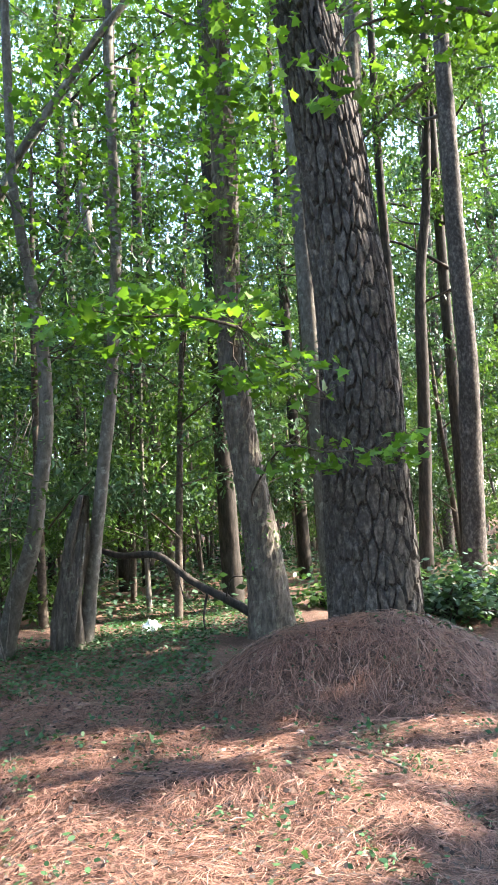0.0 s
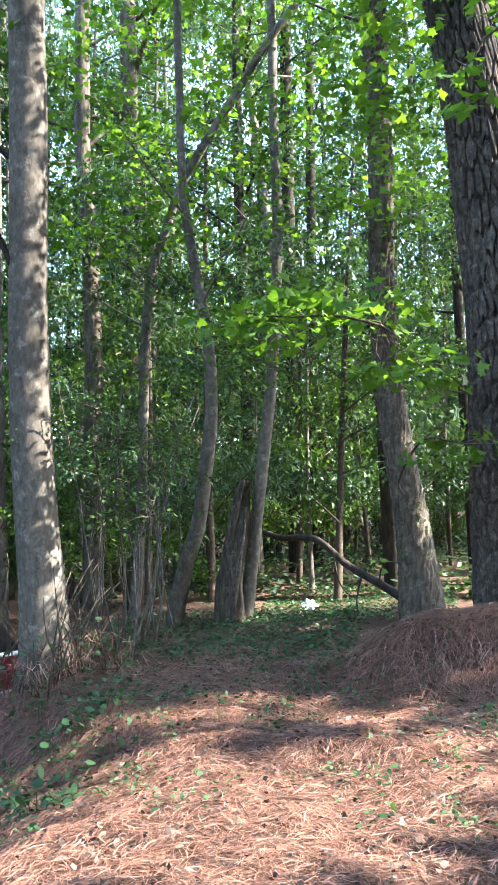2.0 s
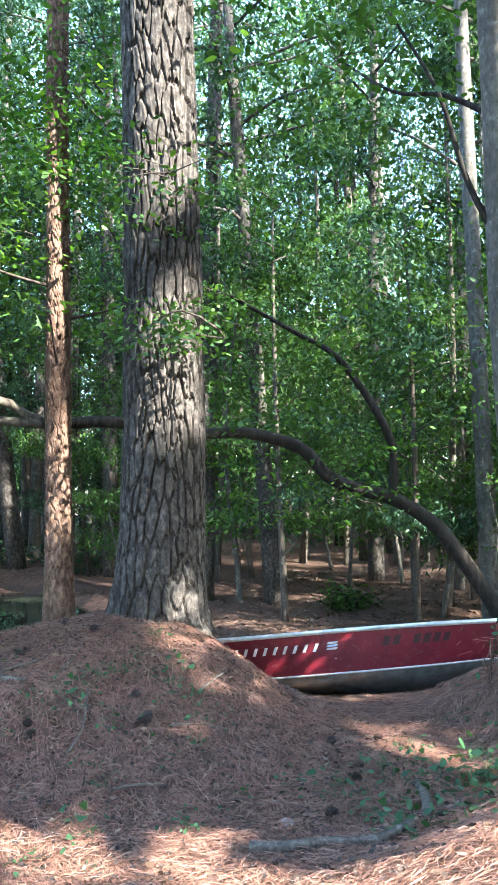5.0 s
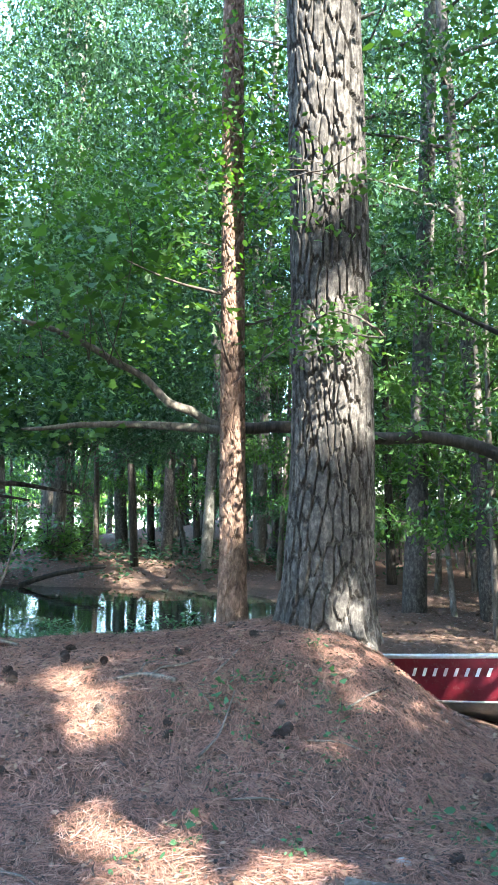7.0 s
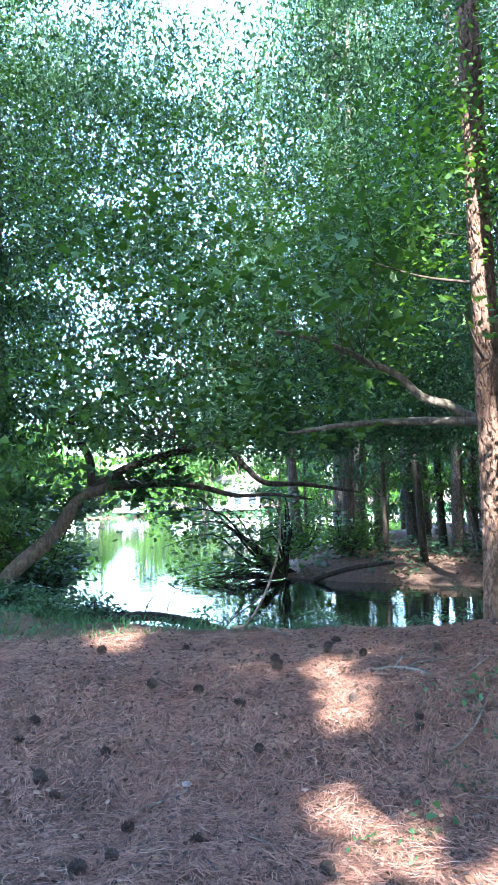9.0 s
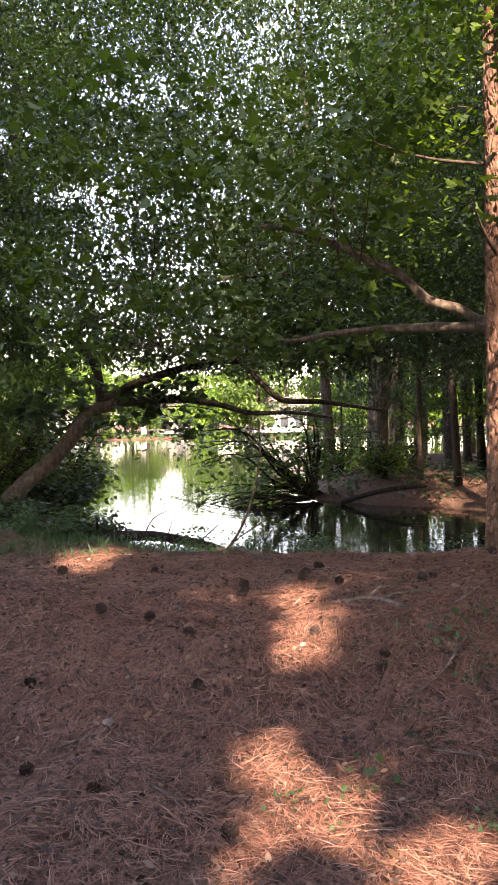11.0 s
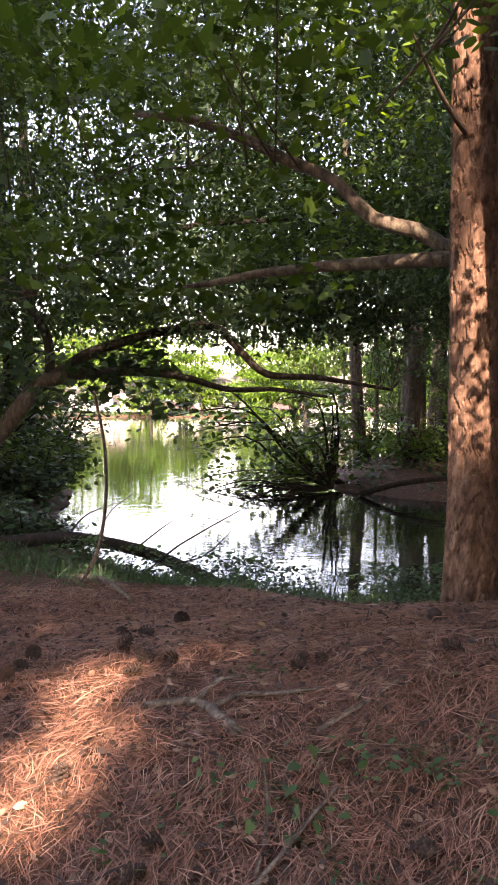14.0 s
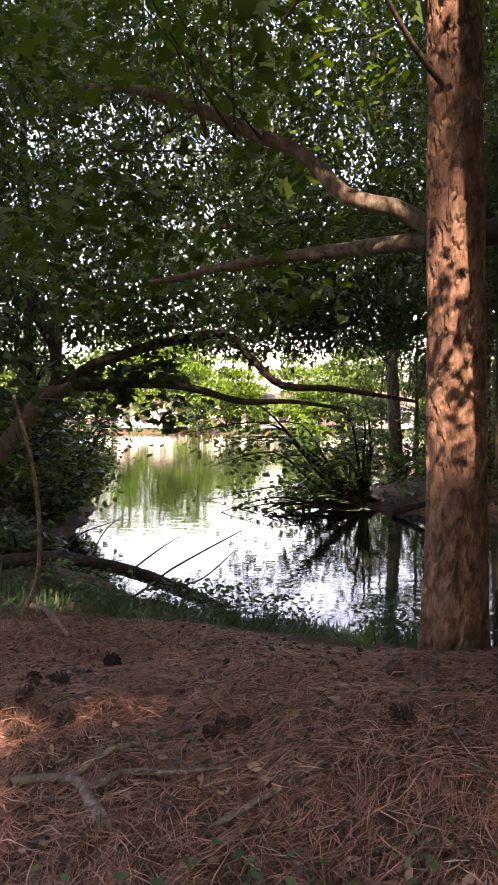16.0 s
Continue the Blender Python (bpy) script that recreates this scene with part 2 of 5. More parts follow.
def ground_z(x, y):
    x, y = np.asarray(x, float), np.asarray(y, float)
    edge = -1.55 - 1.75 * step01(3.8, 5.8, y) - 0.9 * step01(6.5, 9, y)
    right = step01(edge - 0.9, edge + 0.8, x)
    floor = -0.52 - 0.22 * step01(-3.2, -5.2, x) * step01(3.8, 5.2, y) - 0.04 * step01(5.5, 8, y)
    bank = -0.46 + 0.42 * step01(-3.2, -5.8, x) + 0.06 * step01(1.2, 3.0, y)
    back = step01(5.1, 3.7, y + 0.42 * (x + 5.5))
    back = back * step01(-3.0, -3.6, x + 0.0 * y) + step01(3.2, 1.6, y) * (1 - step01(-3.0, -3.6, x))
    back = back * (1 - 0.55 * step01(-9, -14, x))
    left = floor + (bank - floor) * np.clip(back, 0, 1)
    high = 0.0 + 0.12 * step01(5, 9, y) - 0.1 * step01(0.2, 1.5, x) * step01(5, 3.5, y)
    h = left + (high - left) * right
    h = h + 0.26 * np.exp(-((x + 5.35) ** 2 + (y - 3.8) ** 2) / 1.1) + 0.12 * np.exp(-((x + 4.55) ** 2 + (y - 3.95) ** 2) / 0.25)
    h = h + 0.5 * np.exp(-(((x - 0.88) / 1.0) ** 2 + ((y - 6.15) / 0.62) ** 2) ** 1.3)
    h = h + 0.16 * np.exp(-(((x - 0.1) / 0.4) ** 2 + ((y - 6.0) / 0.4) ** 2))
    h = h + 0.10 * np.exp(-(((x + 0.05) / 0.38) ** 2 + ((y - 4.15) / 0.25) ** 2))
    h = h + bumpy(x, y) + 3.5 * step01(26, 85, np.hypot(x, y)) * step01(-60, -25, x)
    sd = lake_depth(x, y)
    bed = WATER_Z - 0.02 - 0.3 * np.clip(sd, -30, 5)
    return np.where(sd > 0, np.minimum(bed, WATER_Z - 0.02), np.minimum(h, WATER_Z + 0.03 + 0.27 * -sd + 0.03 * np.sin(3 * x + 2 * y)))


def gz(x, y):
    return float(ground_z(np.array([x]), np.array([y]))[0])


def axis_lines(fine_a, fine_b, step, far):
    near = list(np.arange(fine_a, fine_b, step))
    lo, hi, grow = [], [], step
    a, b = fine_a, near[-1]
    while a > -far or b < far:
        grow *= 1.16
        a, b = a - grow, b + grow
        lo.append(max(a, -far))
        hi.append(min(b, far))
    return np.unique(np.array(lo + near + hi))


gx, gy = axis_lines(-10.5, 3.2, 0.055, 600.0), axis_lines(-2.5, 9.0, 0.055, 600.0)
GX, GY = np.meshgrid(gx, gy, indexing="ij")
GZ = ground_z(GX, GY)
nx, ny = GX.shape
quad = np.arange(nx * ny).reshape(nx, ny)
quad = np.stack([quad[:-1, :-1], quad[1:, :-1], quad[1:, 1:], quad[:-1, 1:]], -1).reshape(-1, 4)
ground = leaf_object("ground", np.stack([GX, GY, GZ], -1).reshape(-1, 3), quad, GROUND_M)
ground.data.polygons.foreach_set("use_smooth", [True] * len(ground.data.polygons))
tagged(ground, "forest floor of brown pine straw and bare soil", "ground", kind="structure")
bmw = bmesh.new()
bmesh.ops.create_grid(bmw, x_segments=1, y_segments=1, size=70)
water = part("water", bmw, WATER_M, None)
water.location = (-78, -10, WATER_Z)
tagged(water, "still dark pond water mirroring trees and sky", "water", kind="structure")


# trees
def plates(across, tall, deep, seed):
    """Relief of thick bark plates: long islands parted by dark furrows."""
    def relief(ang, length, r):
        rng = np.random.RandomState(seed)
        n = max(6, int(across))
        px, py = np.broadcast_arrays(ang / (2 * np.pi) * n, length / tall)
        px = px + 0.22 * np.sin(length * 2.3 + ang * 2) + 0.07 * np.sin(length * 15 + ang * 5)
        py = py + 0.1 * np.sin(ang * 31 + length * 3)
        table = rng.rand(64, 256, 2)
        d1, d2 = np.full(px.shape, 9.0), np.full(px.shape, 9.0)
        who = np.zeros(px.shape)
        ix, iy = np.floor(px).astype(int), np.floor(py).astype(int)
        for i in (-1, 0, 1):
            for j in (-1, 0, 1):
                cx, cy = ix + i, iy + j
                o = table[(cx % n) % 64, cy % 256]
                d = np.hypot(px - cx - o[..., 0], (py - cy - o[..., 1]))
                d2 = np.minimum(d2, np.maximum(d, d1))
                who = np.where(d < d1, np.mod(o[..., 0] * 7.3 + o[..., 1] * 3.1, 1.0), who)
                d1 = np.minimum(d1, d)
        gap = step01(0.03, 0.2, d2 - d1)
        return deep * (gap - 0.8) + 0.3 * deep * (who - 0.5) * gap + 0.04 * deep * np.sin(px * 13 + py * 5)
    return relief


def boughs(rng, base, height, spread, count, start=0.35, radius=0.03):
    """Limb pieces that leave an upright trunk, and the places along them where leaves hang."""
    pieces, spots = [], []
    for i in range(count):
        h = height * (start + (1 - start) * (i + rng.rand()) / count)
        yaw = rng.rand() * 6.283
        reach = spread * (0.55 + 0.6 * rng.rand()) * (1.15 - 0.6 * h / height)
        rise = (0.1 + 0.5 * rng.rand()) * reach
        p0 = np.array(base) + (0, 0, h)
        pts = [p0 + np.array((math.cos(yaw + 0.2 * math.sin(3 * s + i)) * reach * s, math.sin(yaw + 0.2 * math.cos(2 * s + i)) * reach * s, rise * s ** 0.7)) for s in (0, 0.35, 0.7, 1.0)]
        pieces.append(tube(pts, (radius, radius * 0.25), 4, 1.2))
        c, _ = curve_points(pts, 0.01, 0.12)
        spots.append(c[len(c) // 5:])
    return pieces, np.vstack(spots)


def scatter(rng, spots, count, wide, flat=0.35, clumps=75):
    spots = spots[rng.randint(0, len(spots), clumps)]
    p = spots[rng.randint(0, len(spots), count)]
    off = rng.randn(count, 3) * np.array((wide, wide, wide * flat))
    return p + off


def make_tree(name, label, category, pts, radii, mat, sides=14, step=0.12, rough=0.05, relief=None, group="", seed=0, flare=0.0):
    """A tree whose trunk follows pts; its foot goes down into the ground."""
    x, y = pts[0][0], pts[0][1]
    z = gz(x, y)
    base = thing(name, label, category, (x, y, z), group)
    pts = [(x, y, z - 0.15)] + [p for p in pts if p[2] > z + 0.12]
    radii = list(radii) if len(radii) > 2 else list(np.linspace(radii[0], radii[1], len(pts)))
    radii = (radii + [radii[-1]] * len(pts))[:len(pts)]
    rel = relief
    if flare:
        def rel(ang, length, r):
            foot = flare * np.exp(-length / 0.28) * (0.75 + 0.35 * np.sin(5 * ang + seed) + 0.2 * np.sin(8 * ang))
            return foot + (relief(ang, length, r) if relief else 0)
    v, f = tube(np.array(pts) - (x, y, z), radii, sides, step, rough, seed, rel)
    mesh_object("trunk", v, f, mat, base, smooth=relief is None)
    return base


def limb(parent, pts, radii, mat, name="limb", sides=8, step=0.1, rough=0.08, seed=0, label=""):
    o = np.array(parent.location)
    v, f = tube(np.array(pts) - o, radii, sides, step, rough, seed)
    return mesh_object(name, v, f, mat, parent, label)


def crown(parent, centres, size, mat, rng, shape=OVAL, droop=0.5, name="crown", label=""):
    v, idx = leaves(centres - np.array(parent.location), size, shape, rng, droop)
    return leaf_object(name, v, idx, mat, parent, label)


rng = np.random.RandomState(11)

# the large pines and the trees close by
big_pine = make_tree("pine_tree", "thick loblolly pine with dark plated bark, leaning behind a straw mound", "tree",
                     [(1.11, 7.29, 0.2), (1.1, 7.23, 0.89), (1.08, 7.15, 1.65), (1.07, 7.01, 2.93), (0.98, 6.91, 3.96), (0.88, 6.8, 4.98), (0.73, 6.69, 6.01), (0.55, 6.58, 7.04)],
                     (0.43, 0.41, 0.39, 0.345, 0.315, 0.295, 0.28, 0.275, 0.26, 0.22, 0.12), PINE_BARK, 230, 0.017, 0.0, plates(27, 0.26, 0.045, 3), "pines", 3, 0.06)
bank_pine = make_tree("pine_tree", "large straight pine with thick plated grey-brown bark on the berm", "tree",
                      [(-5.5, 3.92, 0.1), (-5.47, 3.92, 0.7), (-5.41, 3.92, 1.68), (-5.35, 3.87, 2.67), (-5.3, 3.82, 3.66), (-5.25, 3.76, 4.64), (-5.2, 3.7, 5.63), (-5.14, 3.65, 6.62)],
                      (0.40, 0.38, 0.355, 0.345, 0.335, 0.325, 0.315, 0.305, 0.3, 0.22, 0.12), PINE_BARK, 230, 0.017, 0.0, plates(27, 0.32, 0.032, 8), "pines", 8, 0.12)
shore_pine = make_tree("pine_tree", "slim pine with scaly red-brown bark at the pond's edge", "tree",
                       [(-6.35, 3.38, 0.0), (-6.34, 3.38, 0.6), (-6.34, 3.37, 1.5), (-6.33, 3.36, 2.1), (-6.32, 3.35, 2.7), (-6.3, 3.34, 3.3), (-6.28, 3.32, 4.2), (-6.25, 3.3, 6), (-6.2, 3.3, 9)],
                       (0.15, 0.128, 0.122, 0.118, 0.113, 0.11, 0.105, 0.1, 0.08, 0.04), SCALY_BARK, 84, 0.02, 0.0, plates(11, 0.12, 0.014, 5), "pines", 5, 0.03)
ivy_tree = make_tree("tree", "rough-barked hardwood with ivy climbing its trunk", "tree",
                     [(0.21, 8.45, 0.2), (0.15, 8.39, 0.88), (0.06, 8.31, 1.6), (-0.07, 8.2, 2.67), (-0.1, 8.08, 3.86), (-0.06, 7.95, 5.04), (-0.08, 7.83, 6.23), (-0.02, 7.64, 8.0), (0, 7.5, 12)],
                     (0.24, 0.2, 0.17, 0.15, 0.14, 0.135, 0.135, 0.13, 0.12, 0.08), ROUGH_BARK, 40, 0.04, 0.05, plates(15, 0.2, 0.012, 9), "", 4, 0.08)
beech = make_tree("tree", "smooth grey-barked tree rising from brush beside the boat", "tree",
                  [(-3.0, 6.1, -0.15), (-3.02, 6.05, 0.43), (-3.06, 5.98, 1.22), (-3.1, 5.92, 2.26), (-3.09, 5.84, 3.31), (-3.05, 5.76, 4.36), (-3.03, 5.7, 5.14), (-3.0, 5.6, 5.93), (-2.96, 5.5, 6.97), (-2.9, 5.4, 11)],
                  (0.24, 0.21, 0.19, 0.18, 0.17, 0.165, 0.165, 0.16, 0.155, 0.15, 0.08), SMOOTH_BARK, 36, 0.06, 0.025, None, "", 6, 0.1)

limb(big_pine, [(0.57, 6.59, 6.95), (0.3, 6.5, 8.5), (0.1, 6.4, 11), (-0.3, 6.3, 15)], (0.27, 0.25, 0.2, 0.08), PINE_BARK, "upper_trunk", 18, 0.2, 0.04)
limb(bank_pine, [(-5.15, 3.66, 6.5), (-5.0, 3.6, 8.5), (-4.9, 3.5, 11), (-4.7, 3.4, 15)], (0.3, 0.28, 0.22, 0.08), PINE_BARK, "upper_trunk", 18, 0.2, 0.04)


def slender(pts, radii, mat, label, seed, name="tree", sides=12):
    t = make_tree(name, label, "tree", pts, radii, mat, sides, 0.12, 0.06, None, "slender trunks", seed, 0.03)
    g = np.random.RandomState(seed)
    c, r = curve_points(pts, radii, 0.2)
    for k in range(4):
        i = int(len(c) * (0.42 + 0.13 * k))
        a, ln = g.rand() * 6.283, 0.7 + 0.8 * g.rand()
        d = np.array((math.cos(a), math.sin(a), 0.5)) * ln
        limb(t, [c[i], c[i] + d * 0.5 + g.randn(3) * 0.08, c[i] + d + (0, 0, 0.15)], (max(0.012, r[i] * 0.3), 0.005), mat, "limb", 6, 0.15)
    return t


dark_trunk = slender([(-0.28, 12.13, 0.2), (-0.34, 11.95, 2.44), (-0.35, 11.68, 5.01), (-0.28, 11.32, 8.43), (-0.17, 11.05, 13.0)], (0.16, 0.14, 0.13, 0.12, 0.1), DARK_BARK, "dark straight trunk standing behind an ivied tree", 21)
right_pine = slender([(3.38, 12.13, 0.2), (3.44, 11.95, 2.24), (3.46, 11.79, 3.78), (3.37, 11.59, 5.67), (3.33, 11.41, 7.39), (3.31, 11.27, 8.67), (3.32, 11.05, 13)], (0.19, 0.165, 0.15, 0.14, 0.13, 0.12, 0.1), PINE_BARK, "tall dark pine trunk above green shrubs", 22, "pine_tree", 18)
slender([(2.8, 15.16, 0.2), (2.89, 14.82, 3.62), (2.9, 14.62, 5.55), (2.82, 14.32, 8.44), (2.85, 14.09, 13)], (0.13, 0.06), DARK_BARK, "slim dark trunk among the far trees", 23)
slender([(3.09, 14.13, 0.2), (3.22, 13.84, 3.44), (3.27, 13.63, 5.43), (3.48, 13.42, 7.42), (3.68, 13.21, 12)], (0.13, 0.06), DARK_BARK, "slim dark trunk among the far trees", 24)
lean_tree = slender([(-2.62, 8.3, 0.0), (-2.42, 8.2, 0.7), (-2.2, 8.02, 1.2), (-2.1, 7.95, 1.72), (-1.99, 7.87, 2.42), (-1.98, 7.78, 3.13), (-2.06, 7.68, 3.84), (-2.14, 7.59, 4.44), (-2.18, 7.51, 5.09), (-2.2, 7.4, 8)], (0.1, 0.04), SMOOTH_BARK, "crooked pale trunk leaning beside a dead stump", 25)
thin_tree = slender([(-1.85, 8.68, 0.1), (-1.7, 8.59, 0.97), (-1.56, 8.5, 1.87), (-1.42, 8.4, 2.77), (-1.33, 8.3, 3.68), (-1.27, 8.21, 4.59), (-1.26, 8.08, 5.8), (-1.23, 7.95, 9)], (0.08, 0.05), SMOOTH_BARK, "slim grey trunk standing against a dead stump", 26)
crook_tree = slender([(-3.16, 8.48, -0.08), (-3.03, 8.38, 0.94), (-2.95, 8.29, 1.9), (-2.86, 8.15, 3.25), (-2.74, 8.07, 4.14), (-2.55, 8.04, 4.65), (-2.3, 8.01, 5.23), (-1.9, 8.01, 5.83), (-1.36, 8.0, 6.62), (-0.89, 8.01, 7.26), (-0.55, 7.98, 8.2)], (0.065, 0.04), SMOOTH_BARK, "thin pale tree bending over at the top", 27)
slender([(-2.52, 16.17, 0.2), (-2.51, 15.93, 2.92), (-2.46, 15.75, 4.63), (-2.39, 15.45, 12)], (0.17, 0.12), DARK_BARK, "dark paired trunk in deep shade", 28)
slender([(-2.2, 17.18, 0.2), (-2.2, 16.93, 3.01), (-2.17, 16.74, 4.83), (-2.0, 16.42, 12)], (0.15, 0.1), DARK_BARK, "dark paired trunk in deep shade", 29)
slender([(-1.1, 13.3, 0.1), (-1.3, 13.14, 0.72), (-1.41, 12.99, 2.12), (-1.54, 12.87, 3.34), (-1.72, 12.77, 4.27), (-2.1, 12.6, 7)], (0.1, 0.06), ROUGH_BARK, "grey trunk leaning deep in the wood", 30)
lit_pine = slender([(-4.41, 10.1, -0.2), (-4.34, 9.95, 1.98), (-4.29, 9.87, 3.21), (-4.27, 9.76, 4.45), (-4.28, 9.64, 5.69), (-4.3, 9.51, 6.93), (-4.24, 9.42, 12)], (0.15, 0.1), ROUGH_BARK, "straight pine trunk with a sunlit side", 31, "pine_tree", 16)

# the arching tree by the boat: its bough runs behind the two pines and forks over the water
arch = make_tree("arching_tree", "dark crooked tree arching low behind the boat toward the pond", "tree",
                 [(-4.32, 8.24, -0.62), (-4.56, 7.91, -0.03), (-4.84, 7.53, 0.65), (-4.99, 7.3, 0.93), (-5.23, 6.98, 1.17), (-5.67, 6.48, 1.39), (-5.9, 6.17, 1.76), (-6.33, 5.75, 1.93), (-6.58, 5.15, 1.92), (-6.62, 4.62, 1.96), (-6.62, 4.11, 2.0), (-6.64, 3.7, 1.97), (-6.7, 3.4, 1.96)],
                 (0.11, 0.095, 0.088, 0.082, 0.078, 0.074, 0.07, 0.068, 0.065, 0.065, 0.062, 0.06, 0.06, 0.06), DARK_BARK, 14, 0.08, 0.07, None, "", 12, 0.06)
limb(arch, [(-5.23, 6.98, 1.17), (-5.2, 6.96, 1.73), (-5.35, 6.77, 2.27), (-5.61, 6.48, 2.8), (-5.93, 6.16, 3.08), (-6.4, 5.6, 3.5)], (0.06, 0.02), DARK_BARK, seed=1)
limb(arch, [(-6.69, 3.42, 1.96), (-6.79, 3.26, 2.04), (-6.8, 3.11, 2.13), (-6.8, 2.87, 2.2), (-6.87, 2.65, 2.44), (-6.9, 2.36, 2.58), (-6.93, 2.15, 2.7), (-6.99, 1.78, 2.86), (-7.1, 1.4, 2.95)], (0.05, 0.048, 0.047, 0.045, 0.036, 0.034, 0.032, 0.028, 0.02), ROUGH_BARK, seed=2)
limb(arch, [(-6.7, 3.4, 1.95), (-6.76, 3.26, 1.96), (-6.93, 3.08, 1.98), (-7.12, 2.85, 2.0), (-7.3, 2.54, 2.01), (-7.47, 2.12, 2.0), (-7.6, 1.8, 1.96), (-7.66, 1.6, 1.95)], (0.05, 0.046, 0.043, 0.04, 0.036, 0.03, 0.022, 0.012), ROUGH_BARK, seed=3)

# the tree leaning out over the water
tilt_tree = make_tree("leaning_tree", "dark tree leaning out low over the pond", "tree",
                      [(-12.5, -3.1, -0.3), (-12.55, -2.5, 0.15), (-12.63, -1.96, 0.63), (-12.69, -1.66, 1.01), (-12.75, -1.37, 1.35), (-12.82, -1.0, 1.5)],
                      (0.15, 0.135, 0.125, 0.12, 0.11, 0.1), ROUGH_BARK, 14, 0.1, 0.06, None, "", 14, 0.06)
limb(tilt_tree, [(-12.8, -1.05, 1.48), (-12.91, -0.48, 1.54), (-13.01, 0.12, 1.54), (-13.09, 0.64, 1.46), (-13.19, 1.23, 1.3), (-13.3, 1.9, 1.3), (-13.4, 2.6, 1.2)], (0.08, 0.02), DARK_BARK, seed=4)
limb(tilt_tree, [(-12.78, -1.22, 1.46), (-12.87, -0.78, 1.76), (-12.95, -0.33, 1.93), (-13.05, 0.26, 2.1), (-13.18, 1.0, 2.18), (-13.23, 1.38, 1.84), (-13.28, 1.75, 1.52), (-13.4, 2.49, 1.47), (-13.57, 3.53, 1.3)], (0.08, 0.075, 0.07, 0.065, 0.06, 0.055, 0.05, 0.04, 0.02), DARK_BARK, seed=5)
limb(tilt_tree, [(-12.82, -1.25, 1.4), (-12.88, -1.3, 2.0), (-12.89, -1.6, 2.7), (-12.83, -0.87, 3.04), (-12.77, -0.09, 3.26), (-12.71, 0.79, 3.48), (-12.63, 2.25, 3.54), (-12.59, 3.04, 3.65)], (0.08, 0.02), DARK_BARK, seed=6)


# woods: a few grown forms, repeated
def tall_form(name, label, seed, height, r, mat, lmat, count, size, start=0.5, spread=3.0, wide=0.32):
    g = np.random.RandomState(seed)
    base = thing(name, label, "tree", (0, 0, 0), "woodland trees")
    bend = g.randn(2) * 0.25
    pts = [(bend[0] * math.sin(s * 3), bend[1] * math.sin(s * 2.2), height * s - 0.3 * (s == 0)) for s in (0, 0.12, 0.3, 0.5, 0.75, 1)]
    v, f = tube(pts, (r * 1.25, r, r * 0.9, r * 0.75, r * 0.5, r * 0.15), 9, 0.9, 0.05, seed)
    pieces, spots = boughs(g, (0, 0, 0), height, spread, 16, start, r * 0.3)
    v2, f2 = joined([(v, f)] + pieces)
    mesh_object("trunk", v2, f2, mat, base)
    v, idx = leaves(scatter(g, spots, count, wide), size, TRI, g, 1.3)
    leaf_object("crown", v, idx, lmat, base)
    return base


forms_tall = [tall_form("tree", "tall straight woodland tree with a high leafy crown", 40 + i, 15 + 2 * i, 0.13 + 0.03 * (i % 3), (DARK_BARK, PINE_BARK, ROUGH_BARK, SMOOTH_BARK)[i], (LEAF, LEAF_BLUE, LEAF, LEAF_BLUE)[i], 7000, 0.125, 0.34, 3.0) for i in range(4)]
forms_low = [tall_form("young_tree", "young understory tree with spreading sprays of green leaves", 50 + i, 4.5 + 1.5 * i, 0.035 + 0.01 * i, (SMOOTH_BARK, TWIG, ROUGH_BARK)[i], (LEAF, LEAF_BLUE, LEAF)[i], 5600, 0.088, 0.14, 1.5 + 0.25 * i, 0.22) for i in range(3)]
forms_far = [tall_form("tree", "distant tall tree deep in the wood", 60 + i, 13 + 2 * i, 0.16, DARK_BARK, (LEAF, LEAF_BLUE)[i], 2200, 0.26, 0.15, 3.2, 0.5) for i in range(2)]
forms_shore = [tall_form("tree", "round leafy tree on the far shore", 70 + i, 8, 0.15, DARK_BARK, (LEAF_MAPLE, LEAF)[i], 1900, 0.5, 0.1, 3.0, 0.6) for i in range(2)]
placed = [(o.location.x, o.location.y) for o in scene.collection.objects if o.type == "EMPTY" and o.parent is None and (o.location.x or o.location.y)]


def stand(form, x, y, g, scale=1.0):
    m = Matrix.Translation((x, y, gz(x, y) - 0.05)) @ pose(0, 0, 0, g.randn() * 2, g.randn() * 2, g.rand() * 360)
    ob = copy_thing(form, m)
    ob.scale = (scale,) * 3
    return ob


def sow(form_list, count, r0, r1, yaw0, yaw1, gap, g, scale0, scale1, low_edge=0.4):
    made, tries = 0, 0
    while made < count and tries < count * 40:
        tries += 1
        d = r0 + (r1 - r0) * g.rand() ** 0.8
        yaw = radians(yaw0 + (yaw1 - yaw0) * g.rand())
        x, y = 0.2 - math.sin(yaw) * d, math.cos(yaw) * d
        if any((x - a) ** 2 + (y - b) ** 2 < gap * gap for a, b in placed):
            continue
        if lake_depth(np.array([x]), np.array([y]))[0] > -low_edge or (x < -3 and y < 9.5 and x > -10):
            continue
        if (-5.8 < x < -1.5 and 3 < y < 9) or (x > 2.2 and 0 < y < 13):
            continue
        placed.append((x, y))
        stand(form_list[g.randint(len(form_list))], x, y, g, scale0 + (scale1 - scale0) * g.rand())
        made += 1


